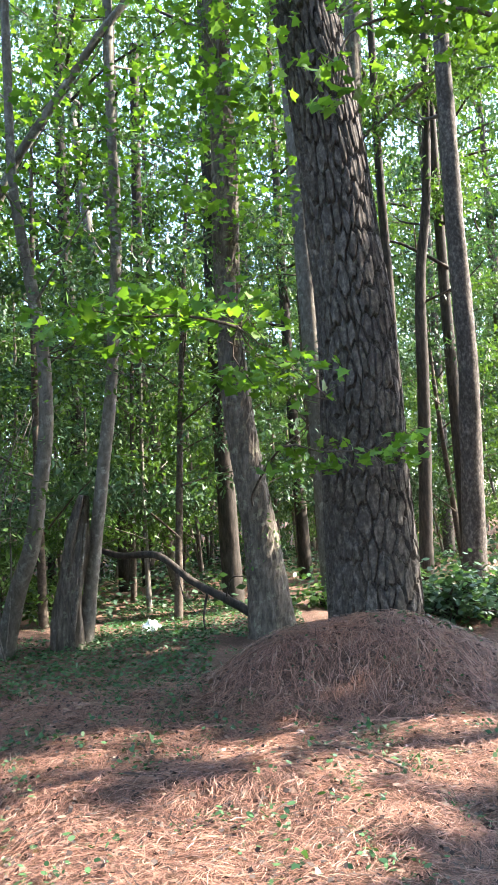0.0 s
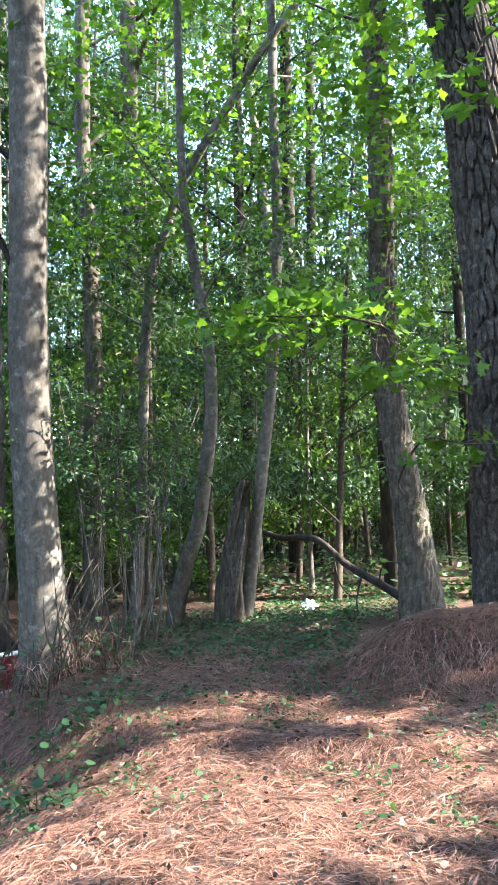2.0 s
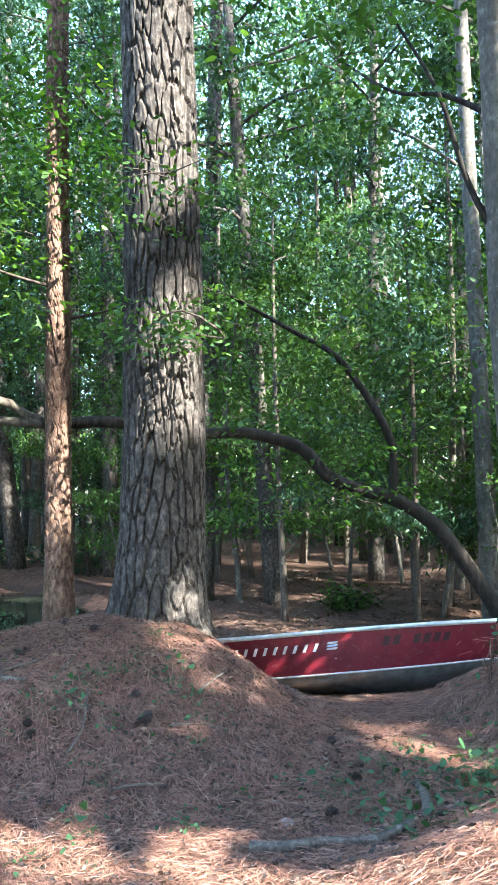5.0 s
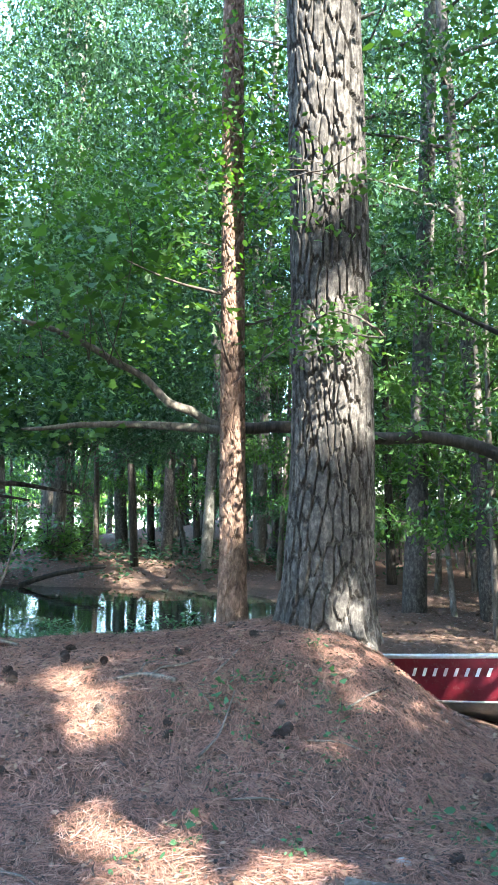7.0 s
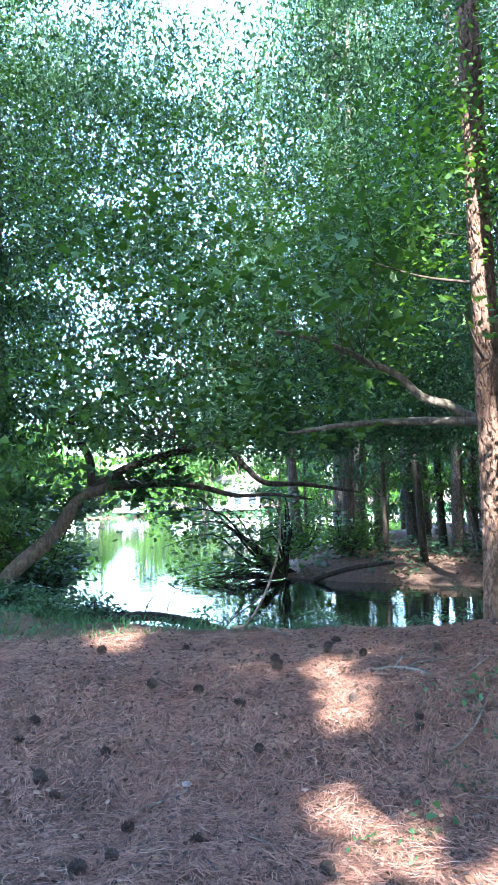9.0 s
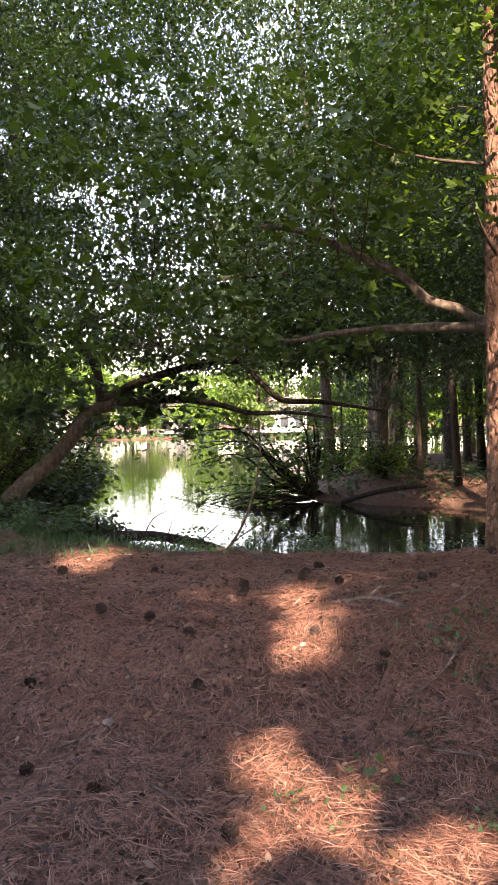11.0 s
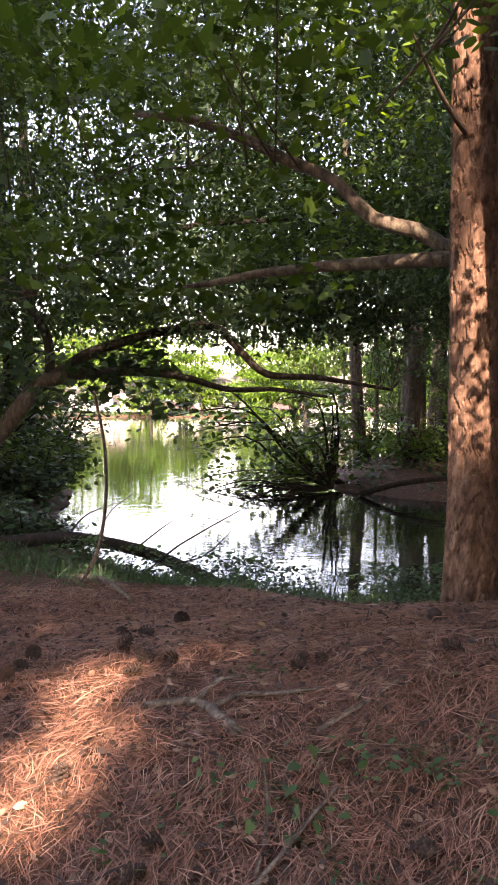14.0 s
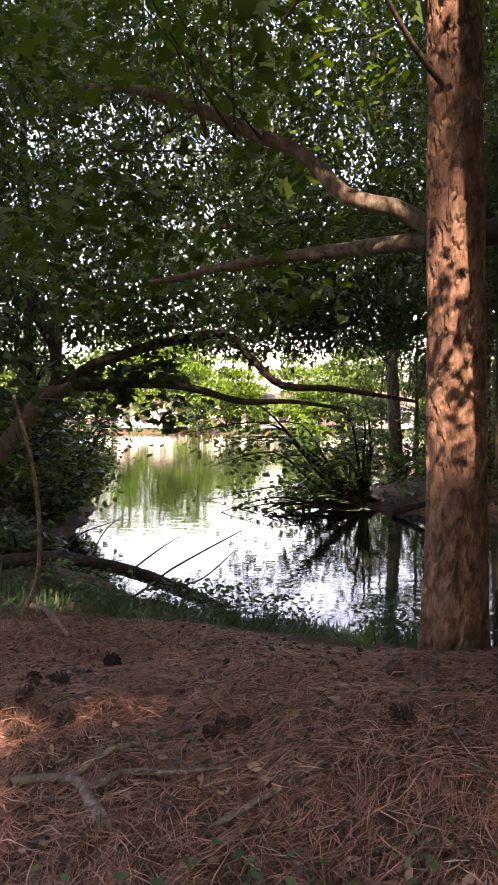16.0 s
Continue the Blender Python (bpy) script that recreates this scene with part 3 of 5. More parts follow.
g = np.random.RandomState(5)
sow(forms_tall, 46, 11, 30, -24, 76, 1.3, g, 0.8, 1.25)
sow(forms_far, 50, 26, 60, -24, 82, 1.2, g, 1.0, 1.5)
sow(forms_tall, 34, 18, 36, 58, 85, 0.9, g, 0.7, 1.1, 0.3)
sow(forms_low, 9, 19, 32, 60, 86, 0.8, g, 1.0, 1.8, 0.3)
for x, y, k, s in ((-6.6, 9.3, 1, 1.1), (-8.6, 8.6, 2, 1.0), (-4.7, 10.9, 0, 1.3), (-3.4, 9.6, 1, 1.0), (-10.5, 9.4, 0, 1.4), (-7.6, 11.6, 2, 1.2), (-11.5, -4.5, 2, 1.2), (-13.5, -5.5, 1, 1.6), (-12.9, -3.7, 2, 1.3), (-10.6, -3.6, 0, 1.4), (-9.3, -4.6, 1, 1.1)):
    placed.append((x, y))
    stand(forms_low[k], x, y, g, s)
for x, y, k, s in ((-13.2, -4.2, 1, 0.9), (-12.0, -6.5, 0, 1.0), (-14.2, -7.5, 3, 1.0), (-10.2, -6.0, 2, 0.8)):
    placed.append((x, y))
    stand(forms_tall[k], x, y, g, s)
sow(forms_low, 70, 9.6, 24, -24, 62, 0.9, g, 0.8, 1.35)
sow(forms_low, 34, 20, 40, -24, 80, 1.0, g, 1.2, 2.0)
sow(forms_tall, 14, 14, 40, 98, 128, 1.5, g, 0.9, 1.3, 0.2)
sow(forms_low, 14, 10, 24, 100, 128, 1.0, g, 0.9, 1.5, 0.2)

sow(forms_far, 40, 30, 70, -26, 80, 1.6, g, 0.9, 1.5)
# unseen wood behind the clearing, added to block skylight from the back
sow(forms_tall, 34, 7, 26, 150, 250, 2.0, g, 0.9, 1.2)
sow(forms_low, 16, 6, 18, 150, 250, 1.5, g, 0.9, 1.4)

# the far wood, a deep screen of leaves
n = 250000
knots = 2800
d, yaw = 24 + 26 * g.rand(knots), np.radians(-30 + 114 * g.rand(knots))
k = np.stack([-np.sin(yaw) * d, np.cos(yaw) * d, 0.3 + (d * 0.78) * g.rand(knots) ** 1.15], 1)
k = k[(lake_depth(k[:, 0], k[:, 1]) < -1.0) & ((yaw < 1.0) | (k[:, 2] > 3.5) | (d > 29))]
c = k[g.randint(0, len(k), n)] + g.randn(n, 3) * (0.75, 0.75, 0.4)
c[:, 2] += ground_z(c[:, 0], c[:, 1])
v, idx = leaves(c, 0.27, TRI, g, 1.5)
tagged(leaf_object("far_wood", v, idx, LEAF_BLUE), "dense shaded green foliage of the far wood", "woods", kind="stuff")

# trees and houses across the pond
for i in range(64):
    a = i / 63
    x, y = -91 - 12 * g.rand() - 4 * math.sin(a * 9), -62 + 110 * a + g.randn()
    stand(forms_shore[g.randint(2)], x, y, g, 0.85 + 0.7 * g.rand())



def house(x, y, w, deep, h, turn, wall_m, roof_m):
    t = thing("house", "pale house with a pitched roof on the far shore", "house", (x, y, gz(x, y)), "far houses")
    t.rotation_euler[2] = turn
    bm = bmesh.new()
    bmesh.ops.create_cube(bm, size=1, matrix=Matrix.Translation((0, 0, h / 2)) @ Matrix.Diagonal((deep, w, h, 1)))
    part("wall", bm, wall_m, t)
    v = [(-deep / 2 - .4, -w / 2 - .4, h), (deep / 2 + .4, -w / 2 - .4, h), (deep / 2 + .4, w / 2 + .4, h), (-deep / 2 - .4, w / 2 + .4, h), (0, -w / 2 - .4, h + 2), (0, w / 2 + .4, h + 2)]
    mesh_object("roof", v, [(0, 1, 4), (2, 3, 5), (1, 2, 5, 4), (3, 0, 4, 5), (3, 2, 1, 0)], roof_m, t, smooth=False)
    for k in range(4):
        bm = bmesh.new()
        bmesh.ops.create_cube(bm, size=1, matrix=Matrix.Translation((deep / 2 + 0.02, -w / 2 + w * (k + 0.5) / 4, h * 0.55)) @ Matrix.Diagonal((0.08, 0.9, 1.3, 1)))
        part("window", bm, WINDOW_M, t)


WHITE_M = plain("white_siding", (0.5, 0.49, 0.47), (0.62, 0.61, 0.58), 0.6)
ROOF_M = plain("roof_shingle", (0.1, 0.09, 0.085), (0.18, 0.16, 0.15), 0.9)
WINDOW_M = plain("window_glass", (0.03, 0.035, 0.04), (0.06, 0.07, 0.08), 0.1)
house(-97, -24, 9, 7, 2.4, 0.1, WHITE_M, ROOF_M)
house(-98, -9, 8, 7, 2.3, -0.1, WHITE_M, ROOF_M)
house(-97, 3, 7, 6, 2.3, 0.05, WHITE_M, ROOF_M)
lawn = leaves(np.stack([np.full(9000, -89.0) - 9 * g.rand(9000), -60 + 105 * g.rand(9000), np.zeros(9000)], 1), 0.5, DIAMOND, g, -0.9)
lv = lawn[0]
lv[:, 2] += ground_z(lv[:, 0], lv[:, 1])
tagged(leaf_object("lawn", lv, lawn[1], LEAF_LOW), "sunlit grassy far shore", "grass", kind="stuff")

# unseen sun-side canopy added behind the walker for shade, gaps cut toward lit places
GAPS = [(-0.9, 3.4, 0, 0.6), (-0.2, 3.4, 0, 0.6), (-0.1, 4.0, 0, 0.4), (-0.4, 2.7, 0, 0.6), (-1.4, 3.9, -0.1, 0.35), (-1.3, 2.7, -0.1, 0.35), (-5.3, 1.66, 0, 0.34), (-4.95, 1.68, -0.1, 0.38), (-4.55, 1.62, -0.2, 0.38), (-3.6, 1.42, -0.44, 0.38),
        (-3.1, 1.8, -0.46, 0.4), (-2.9, 1.45, -0.47, 0.4), (-2.7, 1.9, -0.47, 0.48), (-2.2, 1.9, -0.4, 0.5),
        (-7.0, -0.25, -0.05, 0.5), (-7.9, 0.95, -0.2, 0.36), (-3.25, 4.4, -0.5, 0.46), (-2.8, 4.2, -0.5, 0.4), (-1.9, 4.3, -0.28, 0.4), (-2.4, 5.1, -0.2, 0.22), (-1.3, 4.6, -0.05, 0.25), (-3.85, 2.95, -0.3, 0.22),
        (-6.3, 3.37, 1.3, 0.42), (-6.3, 3.37, 1.7, 0.45), (-6.3, 3.36, 2.9, 0.35), (-6.3, 3.35, 3.8, 0.45), (-6.2, 3.4, 4.5, 0.55), (-6.3, 2.9, 3.6, 0.45), (-6.95, 3.05, 2.05, 0.32), (-6.8, 2.85, 2.2, 0.3),
        (-5.2, 3.9, 1.8, 0.34), (-5.2, 3.9, 2.3, 0.34), (-5.2, 3.9, 2.9, 0.3), (-5.1, 3.85, 4.4, 0.65), (-5.1, 3.8, 5.2, 0.7), (-5.1, 3.8, 6.0, 0.7), (-2.95, 5.9, 1.6, 0.36), (-2.95, 5.85, 2.4, 0.46), (-2.95, 5.85, 3.2, 0.48), (-2.95, 5.8, 4.0, 0.48), (-2.95, 5.7, 4.8, 0.5), (-2.95, 5.7, 5.6, 0.5),
        (1.4, 7.0, 0.9, 0.35), (1.4, 7.0, 1.7, 0.35), (1.4, 7.0, 2.9, 0.45), (1.35, 6.95, 3.8, 0.5), (1.3, 6.9, 4.8, 0.5), (-3.9, 6.4, -0.25, 0.4), (-4.3, 6.2, -0.4, 0.2), (-0.6, 5.9, 2.9, 0.6), (0.2, 6.1, 2.6, 0.4), (1.3, 4.7, 4.5, 0.7), (1.5, 4.8, 5.2, 0.6),
        (1.1, 5.0, 0, 0.42), (1.4, 4.2, 0, 0.42), (0.8, 4.3, 0, 0.36), (-1.0, 5.0, 0, 0.36), (-0.3, 4.7, 0, 0.33), (0.35, 5.1, 0.1, 0.33), (0.6, 5.9, 0.5, 0.33), (-4.6, 3.4, 2.6, 0.3), (-2.05, 7.8, 2.4, 0.3), (-4.2, 9.8, 3.2, 0.4), (0.2, 8.2, 2.2, 0.25), (0.15, 8.3, 1.2, 0.2), (-1.8, 8.0, 5.8, 0.7), (-1.2, 8.0, 6.8, 0.6)]


def in_gap(p):
    """Whether a leaf stands in the way of the sun for one of the lit places."""
    hit = np.zeros(len(p), bool)
    s = np.array(SUN)
    for x, y, z, r in GAPS:
        q = p - (x, y, z)
        hit |= np.linalg.norm(q - (q @ s)[:, None] * s, axis=1) < r
    return hit & (g.rand(len(p)) < 0.995)


for i in range(20):
    x, y = 5.2 + 3.8 * (i % 4) + g.rand(), (-6.8, -3.6, -0.9, 1.0, 6.8, 9.8, 13.2)[i // 4] + 0.6 * g.rand()
    t = thing("tree", "unseen tall leafy tree added to shade the clearing", "tree", (x, y, gz(x, y)), "shade trees")
    v, f = tube([(0, 0, -0.3), (0.1, 0, 6), (0, 0.2, 14), (0.2, 0, 22)], (0.13, 0.04), 9, 0.6, 0.05, i)
    pieces, spots = boughs(g, (0, 0, 0), 22, 4.6, 30, 0.14, 0.02)
    v, f = joined([(v, f)] + pieces)
    mesh_object("trunk", v, f, ROUGH_BARK, t)
    c = spots[g.randint(0, len(spots), 5800)] + g.randn(5800, 3) * (0.6, 0.6, 0.35)
    w = c + np.array(t.location)
    c = c[~in_gap(w) & (w[:, 0] > 3.4)]
    v, idx = leaves(c, 0.44, DIAMOND, g)
    leaf_object("crown", v, idx, LEAF, t)

for o in forms_tall + forms_low + forms_far + forms_shore:
    for q in (*o.children_recursive, o):
        bpy.data.objects.remove(q)


# foliage carried by the near trees
def sprays(parent, limb_pts, lo, hi, count, per, size, mat, seed, shape=OVAL, wide=0.28, twigs=True, name="crown", flat=0.3, bare=(), droop=0.7):
    """Leaf sprays in a box of space, each on a twig from the nearest of the limb's points."""
    g = np.random.RandomState(seed)
    c = np.array(lo) + (np.array(hi) - np.array(lo)) * g.rand(count, 3)
    for y, z, ry, rz in bare:
        c = c[(((c[:, 1] - y) / ry) ** 2 + ((c[:, 2] - z) / rz) ** 2 > 1) | (g.rand(len(c)) < 0.12)]
    count = len(c)
    lp, _ = curve_points(limb_pts, 0.01, 0.2)
    if twigs:
        for p in c[:: max(1, count // 6)]:
            q = lp[np.argmin(np.linalg.norm(lp - p, axis=1))]
            mid = (p + q) / 2 + g.randn(3) * 0.1 + (0, 0, 0.08)
            v, f = tube([q, mid, p], (0.007, 0.003), 4, 0.3)
            mesh_object("twig", v - np.array(parent.location), f, TWIG, parent)
    centres = np.repeat(c, per, 0) + g.randn(count * per, 3) * np.array((wide, wide, wide * flat))
    return crown(parent, centres, size, mat, g, shape, droop, name)


UP = [(-6.8, 2.9, 2.2), (-6.83, 2.45, 2.5), (-7.3, 1.5, 2.66), (-7.7, 0.2, 2.55)]
sprays(arch, UP, (-10.2, -1.2, 2.5), (-6.6, 3.6, 5.6), 200, 110, 0.052, LEAF, 101, OVAL, 0.33)
sprays(arch, UP, (-7.6, -0.6, 2.75), (-5.6, 3.0, 4.0), 50, 18, 0.08, LEAF, 102, MAPLE, 0.25)
sprays(arch, [(-6.7, 3.4, 1.95), (-7.3, 2.5, 2.0), (-8, 0.4, 1.95)], (-9.8, -1.2, 1.9), (-7.3, 2.6, 2.8), 70, 18, 0.08, LEAF, 103, MAPLE, 0.25)
sprays(arch, [(-5.2, 6.96, 1.73), (-5.6, 6.5, 2.8), (-6.4, 5.6, 3.5)], (-8.0, 5.0, 2.0), (-4.4, 8.6, 5.2), 130, 26, 0.08, LEAF, 104, OVAL, 0.32)
sprays(arch, [(-5.7, 6.4, 1.4), (-6.3, 5.7, 1.9)], (-6.8, 5.2, 0.9), (-4.6, 7.8, 2.2), 40, 18, 0.07, LEAF_MAPLE, 105, OVAL, 0.25)
OPENINGS = [(1.2, 10.7, 1.3, 1.5), (-0.5, 7.9, 0.8, 0.65), (0.8, 7.2, 0.45, 0.35), (-1.5, 4.6, 0.6, 0.45), (-1.3, 3.4, 0.6, 0.45), (0.4, 3.9, 0.35, 0.3), (2.2, 4.4, 0.3, 0.3), (3.4, 8.6, 0.7, 0.9)]
TILT_LIMB = [(-12.8, -1.0, 1.5), (-12.9, -0.3, 1.9), (-13.1, 0.6, 2.1), (-13.3, 1.8, 1.5), (-13.5, 3.5, 1.3)]
sprays(tilt_tree, TILT_LIMB, (-15.4, -5.2, 2.3), (-11.6, 5.8, 11.4), 900, 150, 0.1, LEAF_BLUE, 106, TRI, 0.34, True, "crown", 0.35, OPENINGS, 1.7)
sprays(tilt_tree, TILT_LIMB, (-17.2, -5.5, 2.4), (-14.2, 6.0, 10.5), 430, 170, 0.15, LEAF_BLUE, 121, TRI, 0.42, False, "crown", 0.5, OPENINGS, 1.7)
sprays(tilt_tree, TILT_LIMB, (-13.8, -2.6, 1.0), (-12.0, 0.2, 1.9), 36, 22, 0.12, LEAF_BLUE, 107, MAPLE, 0.22)
sprays(tilt_tree, TILT_LIMB, (-14.4, -0.6, 1.9), (-12.2, 5.4, 4.2), 260, 60, 0.08, LEAF_BLUE, 108, DIAMOND, 0.25)
IVY_LIMB = [(-0.05, 8.0, 3.1), (-0.05, 7.0, 3.0), (-0.01, 5.95, 2.82), (-0.39, 5.87, 2.91), (-0.82, 5.87, 2.93), (-1.38, 5.85, 3.05)]
limb(ivy_tree, IVY_LIMB, (0.02, 0.005), TWIG, "twig", 5)
sprays(ivy_tree, IVY_LIMB, (-1.45, 5.6, 2.75), (0.2, 6.2, 3.05), 26, 16, 0.08, LEAF_MAPLE, 109, MAPLE, 0.16)
sprays(ivy_tree, IVY_LIMB, (-0.1, 5.9, 2.3), (0.5, 6.3, 2.8), 9, 12, 0.08, LEAF_MAPLE, 110, MAPLE, 0.14)
LOW_LIMB = [(0.05, 8.2, 1.5), (0.06, 6.9, 1.6), (0.3, 6.2, 1.9), (0.6, 6.2, 1.85), (1.0, 6.25, 1.84), (1.4, 6.25, 1.8)]
limb(ivy_tree, LOW_LIMB, (0.014, 0.004), TWIG, "twig", 5)
sprays(ivy_tree, LOW_LIMB, (0.3, 6.0, 1.7), (1.5, 6.35, 1.95), 16, 10, 0.065, LEAF_MAPLE, 111, MAPLE, 0.1)
sprays(ivy_tree, [(0.3, 6.2, 1.9), (0.7, 6.13, 2.25)], (0.35, 6.0, 2.1), (0.75, 6.3, 2.4), 5, 9, 0.07, LEAF_MAPLE, 112, MAPLE, 0.1)
c, r = curve_points([(0.15, 8.39, 0.88), (0.06, 8.31, 1.6), (-0.07, 8.2, 2.67), (-0.1, 8.08, 3.86), (-0.06, 7.95, 5.04), (-0.08, 7.83, 6.23), (-0.02, 7.64, 8.0)], 0.15, 0.05)
ivy_at = c[rng.randint(0, len(c), 2400)] + 0.0
a = rng.rand(2400) * 6.283
ivy_at += np.stack([np.cos(a), np.sin(a), rng.randn(2400) * 0.05], 1) * (0.155 + 0.05 * rng.rand(2400))[:, None]
ivy_at = ivy_at[(np.sin(ivy_at[:, 2] * 2.1) + rng.rand(len(ivy_at)) > 0.7)]
crown(ivy_tree, ivy_at, 0.05, LEAF, rng, DIAMOND, 1.2, "ivy", "small dark ivy leaves climbing the bark")
side_maple = slender([(3.3, 4.9, 0), (3.2, 4.9, 2), (2.9, 4.85, 3.8), (2.6, 4.8, 5.5), (2.4, 4.7, 7)], (0.06, 0.02), SMOOTH_BARK, "young maple with bright green sunlit leaves", 33, "young_maple")
MAPLE_LIMB = [(2.9, 4.85, 3.8), (1.81, 4.69, 4.39), (1.31, 4.69, 4.48), (0.8, 4.7, 4.37), (0.71, 4.75, 3.98)]
limb(side_maple, MAPLE_LIMB, (0.02, 0.005), TWIG, "twig", 5)
sprays(side_maple, MAPLE_LIMB, (0.7, 4.4, 4.3), (2.2, 5.0, 5.0), 34, 16, 0.07, LEAF_MAPLE, 113, MAPLE, 0.15)
sprays(side_maple, MAPLE_LIMB, (0.62, 4.6, 3.8), (0.85, 4.9, 4.3), 4, 7, 0.09, LEAF_MAPLE, 114, MAPLE, 0.08)
PINE_TWIG = [(-5.2, 3.7, 2.7), (-4.44, 3.8, 2.5), (-4.57, 3.48, 2.7), (-4.73, 3.17, 2.5), (-4.96, 2.78, 2.15)]
limb(bank_pine, PINE_TWIG, (0.014, 0.004), TWIG, "twig", 5)
sprays(bank_pine, PINE_TWIG, (-5.0, 2.9, 2.35), (-4.35, 3.9, 2.8), 30, 19, 0.06, LEAF, 115, OVAL, 0.14)
sprays(bank_pine, [(-5.3, 3.8, 3.9), (-4.6, 3.4, 3.8)], (-5.2, 2.7, 3.4), (-4.3, 3.9, 4.0), 18, 22, 0.06, LEAF, 116, OVAL, 0.16)
sprays(shore_pine, [(-6.3, 3.34, 3.3), (-6.25, 3.3, 6)], (-7.2, 2.5, 2.9), (-5.8, 4.4, 5.2), 80, 26, 0.065, LEAF_MAPLE, 117, OVAL, 0.22)
sprays(shore_pine, [(-6.3, 3.34, 3.3), (-6.25, 3.3, 6)], (-6.7, 2.6, 3.8), (-5.6, 4.0, 5.8), 44, 32, 0.07, LEAF, 122, OVAL, 0.26)
for i, (p, yaw, ln) in enumerate((((-6.31, 3.35, 2.9), 1.2, 0.9), ((-6.3, 3.34, 3.2), -1.9, 1.1), ((-6.3, 3.34, 3.4), 2.6, 0.8), ((-6.33, 3.36, 2.45), -0.6, 0.7))):
    q = np.array(p)
    limb(shore_pine, [q, q + (math.cos(yaw) * ln * .5, math.sin(yaw) * ln * .5, 0.12), q + (math.cos(yaw) * ln, math.sin(yaw) * ln, 0.35)], (0.02, 0.005), TWIG, "dead_twig", 5, 0.1, 0.1, i)
limb(beech, [(-3.1, 5.82, 3.3), (-3.3, 5.6, 3.9), (-3.45, 5.4, 4.7), (-3.8, 5.2, 5.5)], (0.035, 0.01), DARK_BARK, "limb", 6)
limb(beech, [(-3.05, 5.76, 4.4), (-3.5, 5.6, 4.75), (-4.0, 5.5, 4.95), (-4.6, 5.4, 5.5)], (0.03, 0.01), DARK_BARK, "limb", 6)
sprays(crook_tree, [(-2.3, 8.0, 5.2), (-0.9, 8.0, 7.2)], (-3.6, 7.0, 4.2), (0.6, 8.6, 7.5), 150, 24, 0.065, LEAF_MAPLE, 118, MAPLE, 0.25)
sprays(lean_tree, [(-2.0, 7.8, 3.1), (-2.2, 7.5, 5)], (-3.2, 6.9, 2.6), (-0.8, 8.4, 4.6), 80, 28, 0.065, LEAF, 119, OVAL, 0.25)
sprays(beech, [(-3.05, 5.76, 4.4), (-3.5, 5.6, 4.75), (-4.6, 5.4, 5.5)], (-5.6, 4.6, 4.6), (-3.4, 6.4, 6.6), 60, 20, 0.09, LEAF, 120, OVAL, 0.3)

# sprays added sunward, mostly out of view, to dapple the beech and bank pine
sprays(ivy_tree, [(-0.08, 7.83, 6.23), (-0.02, 7.64, 8.0)], (-0.5, 5.8, 4.7), (0.5, 6.9, 8.4), 80, 14, 0.07, LEAF_MAPLE, 123, MAPLE, 0.2)
sprays(beech, [(-3.0, 5.6, 5.93), (-2.96, 5.5, 6.97)], (-3.7, 3.9, 4.9), (-2.6, 4.7, 8.4), 34, 10, 0.07, LEAF, 124, MAPLE, 0.2)

# dead stump, fallen bough, brush
stump = thing("tree_stump", "rotten broken tree stump, splintered and pale", "stump", (-1.99, 8.48, gz(-1.99, 8.48)))


def torn(ang, length, r):
    return 0.035 * np.sin(7 * ang + 3 * length) * np.sin(3 * length + 1) + 0.02 * np.sin(15 * ang) - 0.05 * step01(0.7, 1.6, length) * (np.sin(2 * ang) > 0.2)


v, f = tube(np.array([(0, 0, -0.1), (0.05, -0.05, 0.55), (0.16, -0.1, 1.1), (0.27, -0.16, 1.6)]), (0.16, 0.12, 0.1, 0.035), 36, 0.04, 0.05, 7, torn)
mesh_object("body", v, f, ROUGH_BARK, stump)
v, f = tube(np.array([(0.1, -0.12, 0.2), (0.22, -0.2, 0.8), (0.3, -0.25, 1.3)]), (0.03, 0.008), 7, 0.08, 0.1, 3)
mesh_object("splinter", v, f, DEAD_WOOD, stump)


def fallen(name, label, category, runs, mat, seed=0, sides=9):
    """A dead bough or stick of one or more runs of (points, thick, thin)."""
    x, y, z = runs[0][0][0]
    t = thing(name, label, category, (x, y, z))
    for i, (pts, a, b) in enumerate(runs):
        v, f = tube(np.array(pts) - (x, y, z), (a, b), sides, 0.05, 0.12, seed + i)
        mesh_object("stem" if i == 0 else "side_branch", v, f, mat, t)
    return t


def lay(points, lift=0.015):
    return [(x, y, gz(x, y) + lift) for x, y in points]


fallen("fallen_branch", "dark bare dead branch sagging to the ground", "branch",
       [([(-1.79, 9.58, 1.09), (-1.53, 9.41, 1.02), (-1.07, 9.23, 1.0), (-0.68, 9.08, 0.7), (-0.3, 8.91, 0.5), (0.05, 8.7, 0.3), (0.2, 8.6, 0.12)], 0.035, 0.055),
        ([(-0.5, 9.0, 0.6), (-0.55, 8.8, 0.3), (-0.5, 8.7, 0.12)], 0.015, 0.006), ([(-0.3, 8.9, 0.5), (-0.2, 8.7, 0.75), (0.1, 8.6, 0.7)], 0.012, 0.004), ([(-0.85, 9.15, 0.85), (-0.75, 8.9, 0.5), (-0.6, 8.8, 0.35)], 0.01, 0.004)], DARK_BARK, 1)
fallen("log", "pale weathered log lying in the gully", "log", [(lay([(-2.55, 2.3), (-2.47, 2.4), (-2.36, 2.62), (-2.23, 2.82), (-2.2, 3.1)], 0.025), 0.032, 0.028)], DEAD_WOOD, 2)
fallen("log", "short broken pale log on the gully floor", "log", [(lay([(-2.24, 3.3), (-2.4, 3.52), (-2.6, 3.72)], 0.025), 0.032, 0.03)], DEAD_WOOD, 3)
